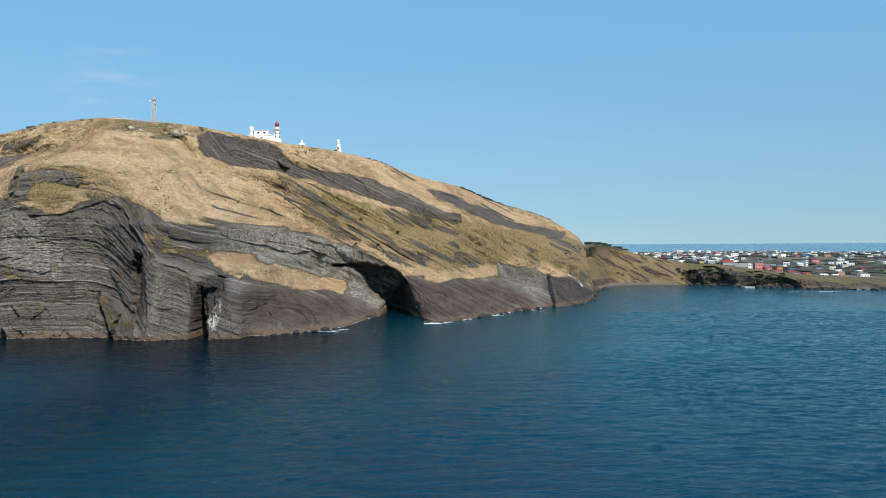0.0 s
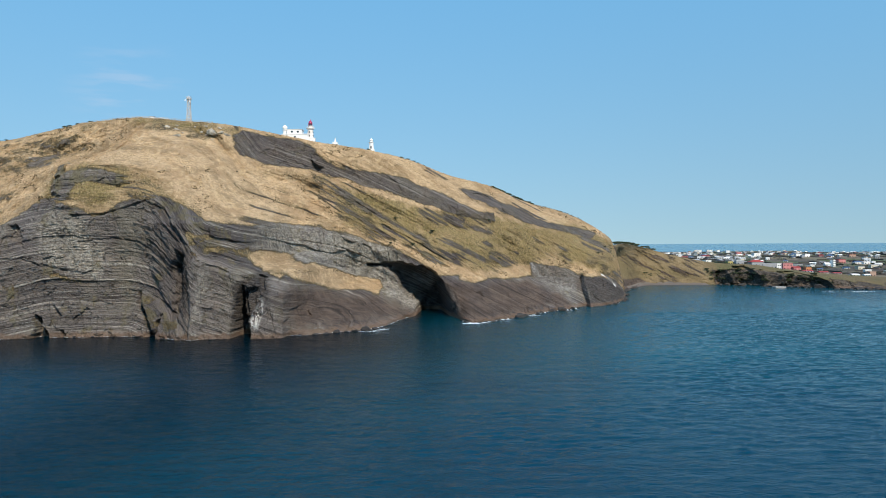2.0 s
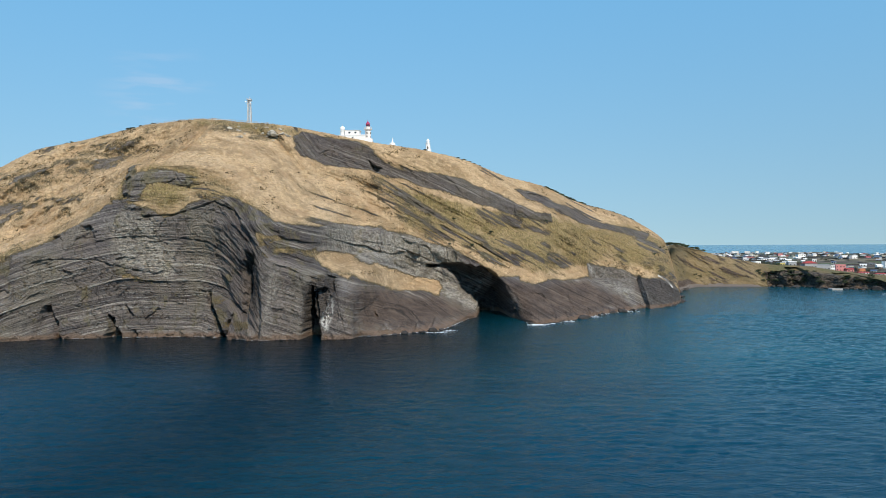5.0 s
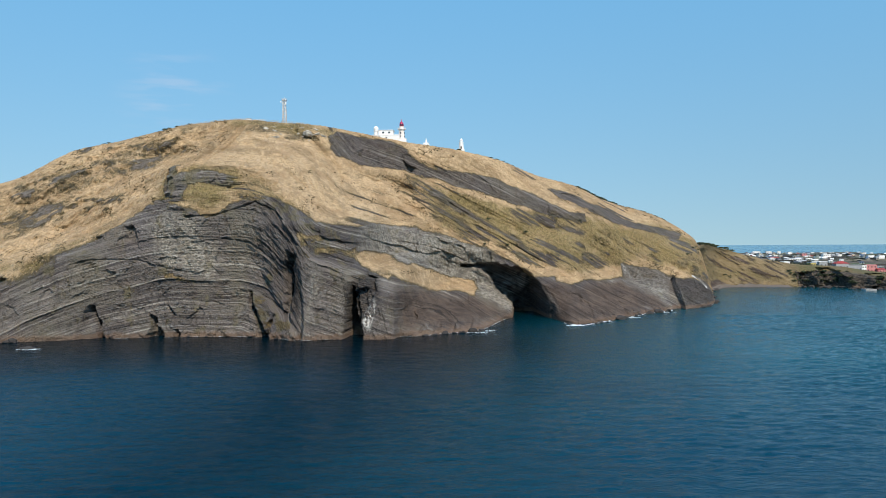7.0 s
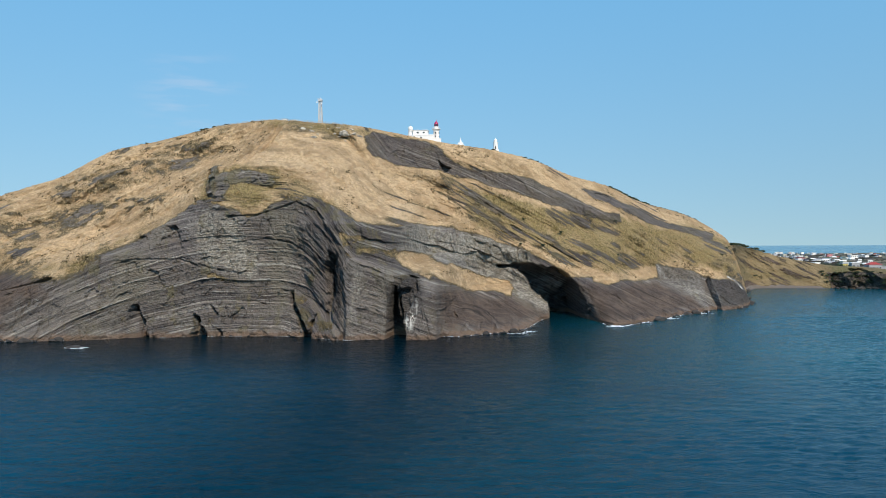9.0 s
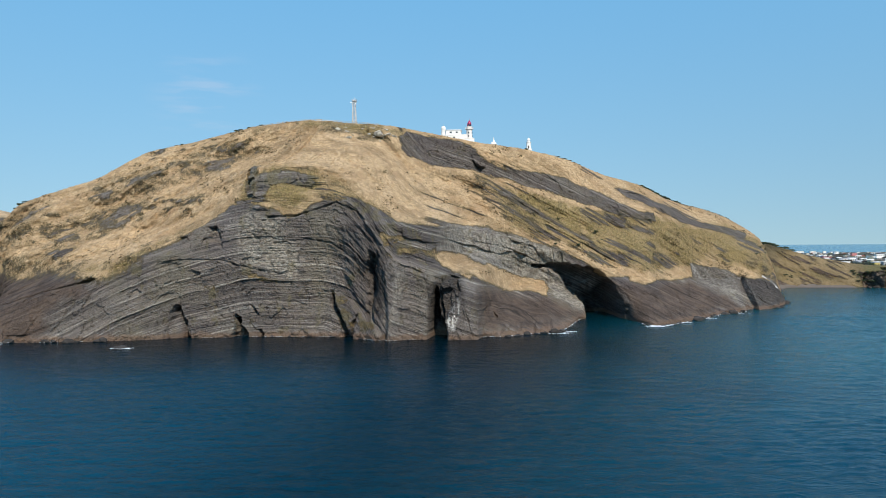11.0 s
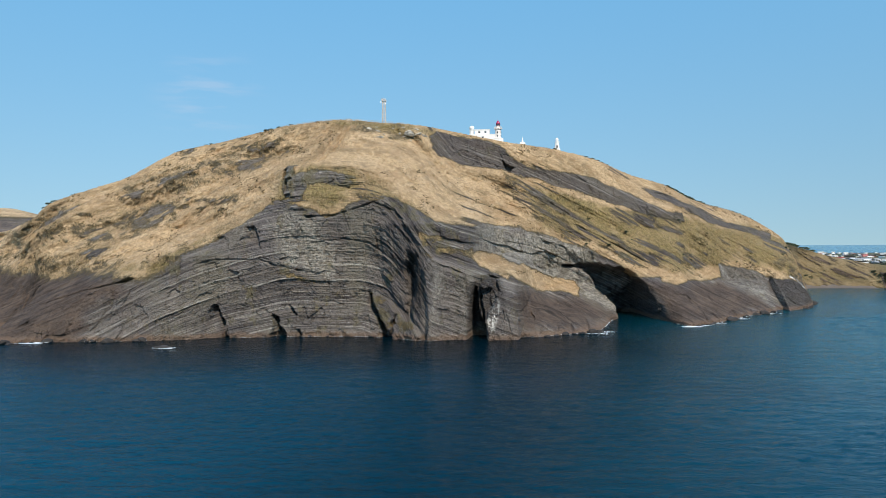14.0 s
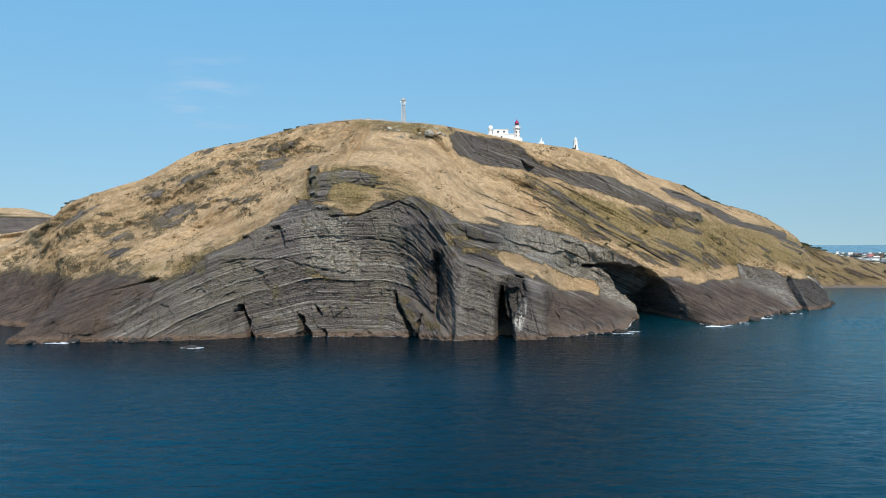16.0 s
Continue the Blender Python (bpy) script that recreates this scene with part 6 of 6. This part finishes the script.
def boulder(name, seed, mat, label, group, category="rock"):
    me = bpy.data.meshes.new(name)
    bm = boulder_mesh(seed)
    bm.to_mesh(me)
    bm.free()
    me.materials.append(MAT[mat])
    return tagged(new(name, me), label, category, group)


def strew(stones, places, rng):
    used = [False] * len(stones)
    for x, y, z, s in places:
        k = rng.randrange(len(stones))
        m = pose(x, y, z, rng.uniform(-15, 15), rng.uniform(-15, 15), rng.uniform(0, 360)) @ Matrix.Diagonal((s * rng.uniform(0.8, 1.3), s, s * rng.uniform(0.7, 1.0), 1))
        if used[k]:
            copy_thing(stones[k], m)
        else:
            stones[k].matrix_world, used[k] = m, True
    for k, stone in enumerate(stones):
        if not used[k]:
            bpy.data.objects.remove(stone)


stone_rng = random.Random(21)
pale = [boulder("boulder", 30 + k, "pale_rock", "pale weathered boulder cropping out below the summit", "boulders below the summit", "boulder") for k in range(4)]
spots = []
for x, z, s in ((-189, 116, 2.6), (-186, 118, 2.2), (-183.5, 114.5, 2.8), (-180, 112.5, 1.7), (-181.5, 110, 1.4), (-172, 114.5, 1.7), (-169.5, 112.5, 1.5), (-165.5, 114.5, 2.2),
                (-163, 112, 1.8), (-160, 113.8, 2.3), (-156.5, 112.8, 1.5), (-165, 109.5, 1.3), (-176, 118, 1.0), (-170, 118.5, 1.1), (-162, 117.5, 1.0),
                (-268, 97, 0.8), (-265, 95, 0.7)):
    spots.append((x, on_face(x, z) + 0.3 * s, z - 0.2, 0.75 * s))
strew(pale, spots, stone_rng)

dark = [boulder("shore_rock", 40 + k, "basalt", "dark wave-worn boulder at the water's edge", "rocks along the shore") for k in range(6)]
spots = [(-60.5, 384.5, 1.0, 2.6), (-58.2, 384.0, 0.4, 1.6), (-62.5, 387.2, 0.3, 1.5), (-56.5, 392, 0.1, 1.0), (-252.6, 318.2, 0.1, 1.7), (-250.4, 318.8, -0.2, 1.2), (-254.6, 318.0, -0.2, 1.0)]
for x0, x1, n, lo, hi in ((-345, -270, 26, 0.5, 1.5), (-236, -124, 14, 0.4, 0.9), (-97, -64, 22, 0.5, 1.4), (-12, 68, 46, 0.5, 1.6), (92, 124, 20, 0.6, 1.6),
                          (128, 172, 60, 0.7, 2.2), (255, 300, 44, 0.6, 1.9), (292, 440, 110, 0.6, 2.4)):
    for _ in range(n):
        x = stone_rng.uniform(x0, x1)
        wide = 3 if x < 120 else 10
        spots.append((x, on_face(x, 0.3) - stone_rng.uniform(-0.8, wide), stone_rng.uniform(-0.4, 0.5), stone_rng.uniform(lo, hi)))
strew(dark, spots, stone_rng)


# ---- foam where the swell breaks ----
def foam_material():
    m = Nodes("sea_foam")
    p = m.place()
    m.set(Base_Color=m.mix(m.noise(p, 3.0, 4, 0.7), (0.40, 0.47, 0.51), (0.78, 0.80, 0.81)), Roughness=0.6)
    return m.mat


def build_foam():
    rng = random.Random(33)
    verts, faces = [], []
    def blob(x, y, r, z):
        n0, k = len(verts), 7
        r *= 0.6
        for i in range(k):
            a, q = 2 * math.pi * i / k, r * rng.uniform(0.2, 1.4)
            verts.append((x + 1.7 * q * math.cos(a), y + 0.8 * q * math.sin(a), 0.16))
        verts.append((x, y, 0.17 + z))
        faces.extend((n0 + i, n0 + (i + 1) % k, n0 + k) for i in range(k))
    for x0, x1, n, run, lo, hi in ((-11, 3, 260, 4.0, 0.25, 0.9), (8, 24, 70, 1.8, 0.2, 0.6), (26, 48, 120, 2.2, 0.2, 0.7), (50, 70, 150, 2.0, 0.2, 0.7),
                                   (-66, -40, 80, 1.6, 0.2, 0.6), (-98, -66, 60, 1.2, 0.15, 0.4), (-328, -312, 90, 2.0, 0.3, 0.8), (-306, -270, 60, 1.5, 0.2, 0.5),
                                   (-232, -126, 110, 0.9, 0.12, 0.35), (96, 124, 50, 1.5, 0.2, 0.6), (318, 400, 130, 4.0, 0.4, 1.3)):
        gaps = rng.uniform(0, 9)
        for _ in range(3 * n):
            x = rng.uniform(x0, x1)
            if math.sin(x * 0.55 + gaps) + 0.8 * math.sin(x * 1.7) + 0.6 * math.sin(x * 0.21) > -0.15:
                blob(x, on_face(x, 0.0) - 0.2 - run * rng.random() ** 1.6, rng.uniform(lo, hi), rng.uniform(0.01, 0.12))
    for cx, cy, n, wide, deep in ((-5.5, 417.8, 220, 3.4, 2.2), (2, 425.5, 70, 3.5, 1.2), (12, 437, 50, 3.5, 1.0), (31, 463, 70, 5.0, 1.2), (56, 497, 70, 6.0, 1.2), (-58, 383.5, 26, 4.0, 2.4), (-52, 391, 14, 3.0, 2.0), (-252, 317.2, 46, 4.2, 2.2), (-322, 328, 40, 5.0, 1.0), (345, 668, 46, 12.0, 3.0), (318, 672, 16, 8.0, 2.5)):
        for _ in range(2 * n):
            blob(cx + rng.gauss(0, wide * 0.5), cy + rng.gauss(0, deep * 0.5), rng.uniform(0.3, 1.15), rng.uniform(0.01, 0.15))
    return tagged(new("foam", mesh_from("foam", verts, faces, foam_material())), "white foam of small breaking waves along the rocks", "foam", kind="stuff")


build_foam()


# ---- concrete steps on the point ----
def stairway():
    a = Vector((96.5, on_face(96.5, 20.5) - 1.2, 20.8))
    b = Vector((107.5, on_face(107.5, 11.5) - 1.4, 11.8))
    run = b - a
    t = tagged(thing("stairway", *a), "white-painted concrete stairway down the rocky point", "stairs")
    side = Vector((run.y, -run.x, 0)).normalized()
    count = 26
    for k in range(count):
        c = run * (k + 0.5) / count
        bm = box(-0.5, 0.5, -0.3, 0.3, -1.2, 0.12, 0.02)
        part("step", bm, MAT["white"], t).matrix_local = Matrix.Translation(c) @ pose(0, 0, 0, 0, 0, math.degrees(math.atan2(side.y, side.x)))
    for s in (-1, 1):
        bm = bmesh.new()
        add_bar(bm, side * s * 0.55 + Vector((0, 0, 0.15)), run + side * s * 0.55 + Vector((0, 0, 0.15)), 0.11)
        part("side_wall", bm, MAT["white"], t)


stairway()


# ---- field walls and hedges round the village ----
def field_walls():
    rng = random.Random(12)
    bm = bmesh.new()
    for _ in range(240):
        y = 830 + 1500 * rng.random() ** 1.4
        x = y * rng.uniform(0.26, 0.66)
        z = float(land_z(x, y))
        if z < 4:
            continue
        long, turn = rng.uniform(15, 55), rng.choice((0, 90)) + rng.uniform(-18, 18)
        m = pose(x, y, z + 0.4, 0, 0, turn) @ Matrix.Diagonal((long, 0.7, rng.uniform(1.4, 2.0), 1))
        bmesh.ops.create_cube(bm, size=1, matrix=m)
    me = bpy.data.meshes.new("field_walls")
    bm.to_mesh(me)
    bm.free()
    me.materials.append(MAT["basalt"])
    return tagged(new("field_walls", me), "low dark lava-stone walls between the fields", "wall", kind="stuff")


def hedges():
    rng = random.Random(14)
    verts, faces = [], []
    for _ in range(260):
        y = 815 + 1300 * rng.random() ** 1.5
        x = y * rng.uniform(0.24, 0.66)
        z, r = float(land_z(x, y)), rng.uniform(1.2, 3.2)
        if z < 5:
            continue
        for _ in range(26):
            d = Vector((rng.gauss(0, 1.5), rng.gauss(0, 0.8), abs(rng.gauss(0, 0.7)))) * r * 0.6
            s, n0 = r * rng.uniform(0.25, 0.5), len(verts)
            verts.extend((x + d.x + s * ox, y + d.y + s * oy, z + d.z + s * oz) for ox, oy, oz in ((-1, 0, -0.3), (0.2, -0.6, 0.5), (1, 0, -0.2), (0, 0.6, 0.6)))
            faces.append((n0, n0 + 1, n0 + 2, n0 + 3))
    return tagged(new("hedges", mesh_from("hedges", verts, faces, MAT["leaf"])), "dark evergreen hedges and windbreaks in the village", "hedge", kind="stuff")


field_walls(), hedges()
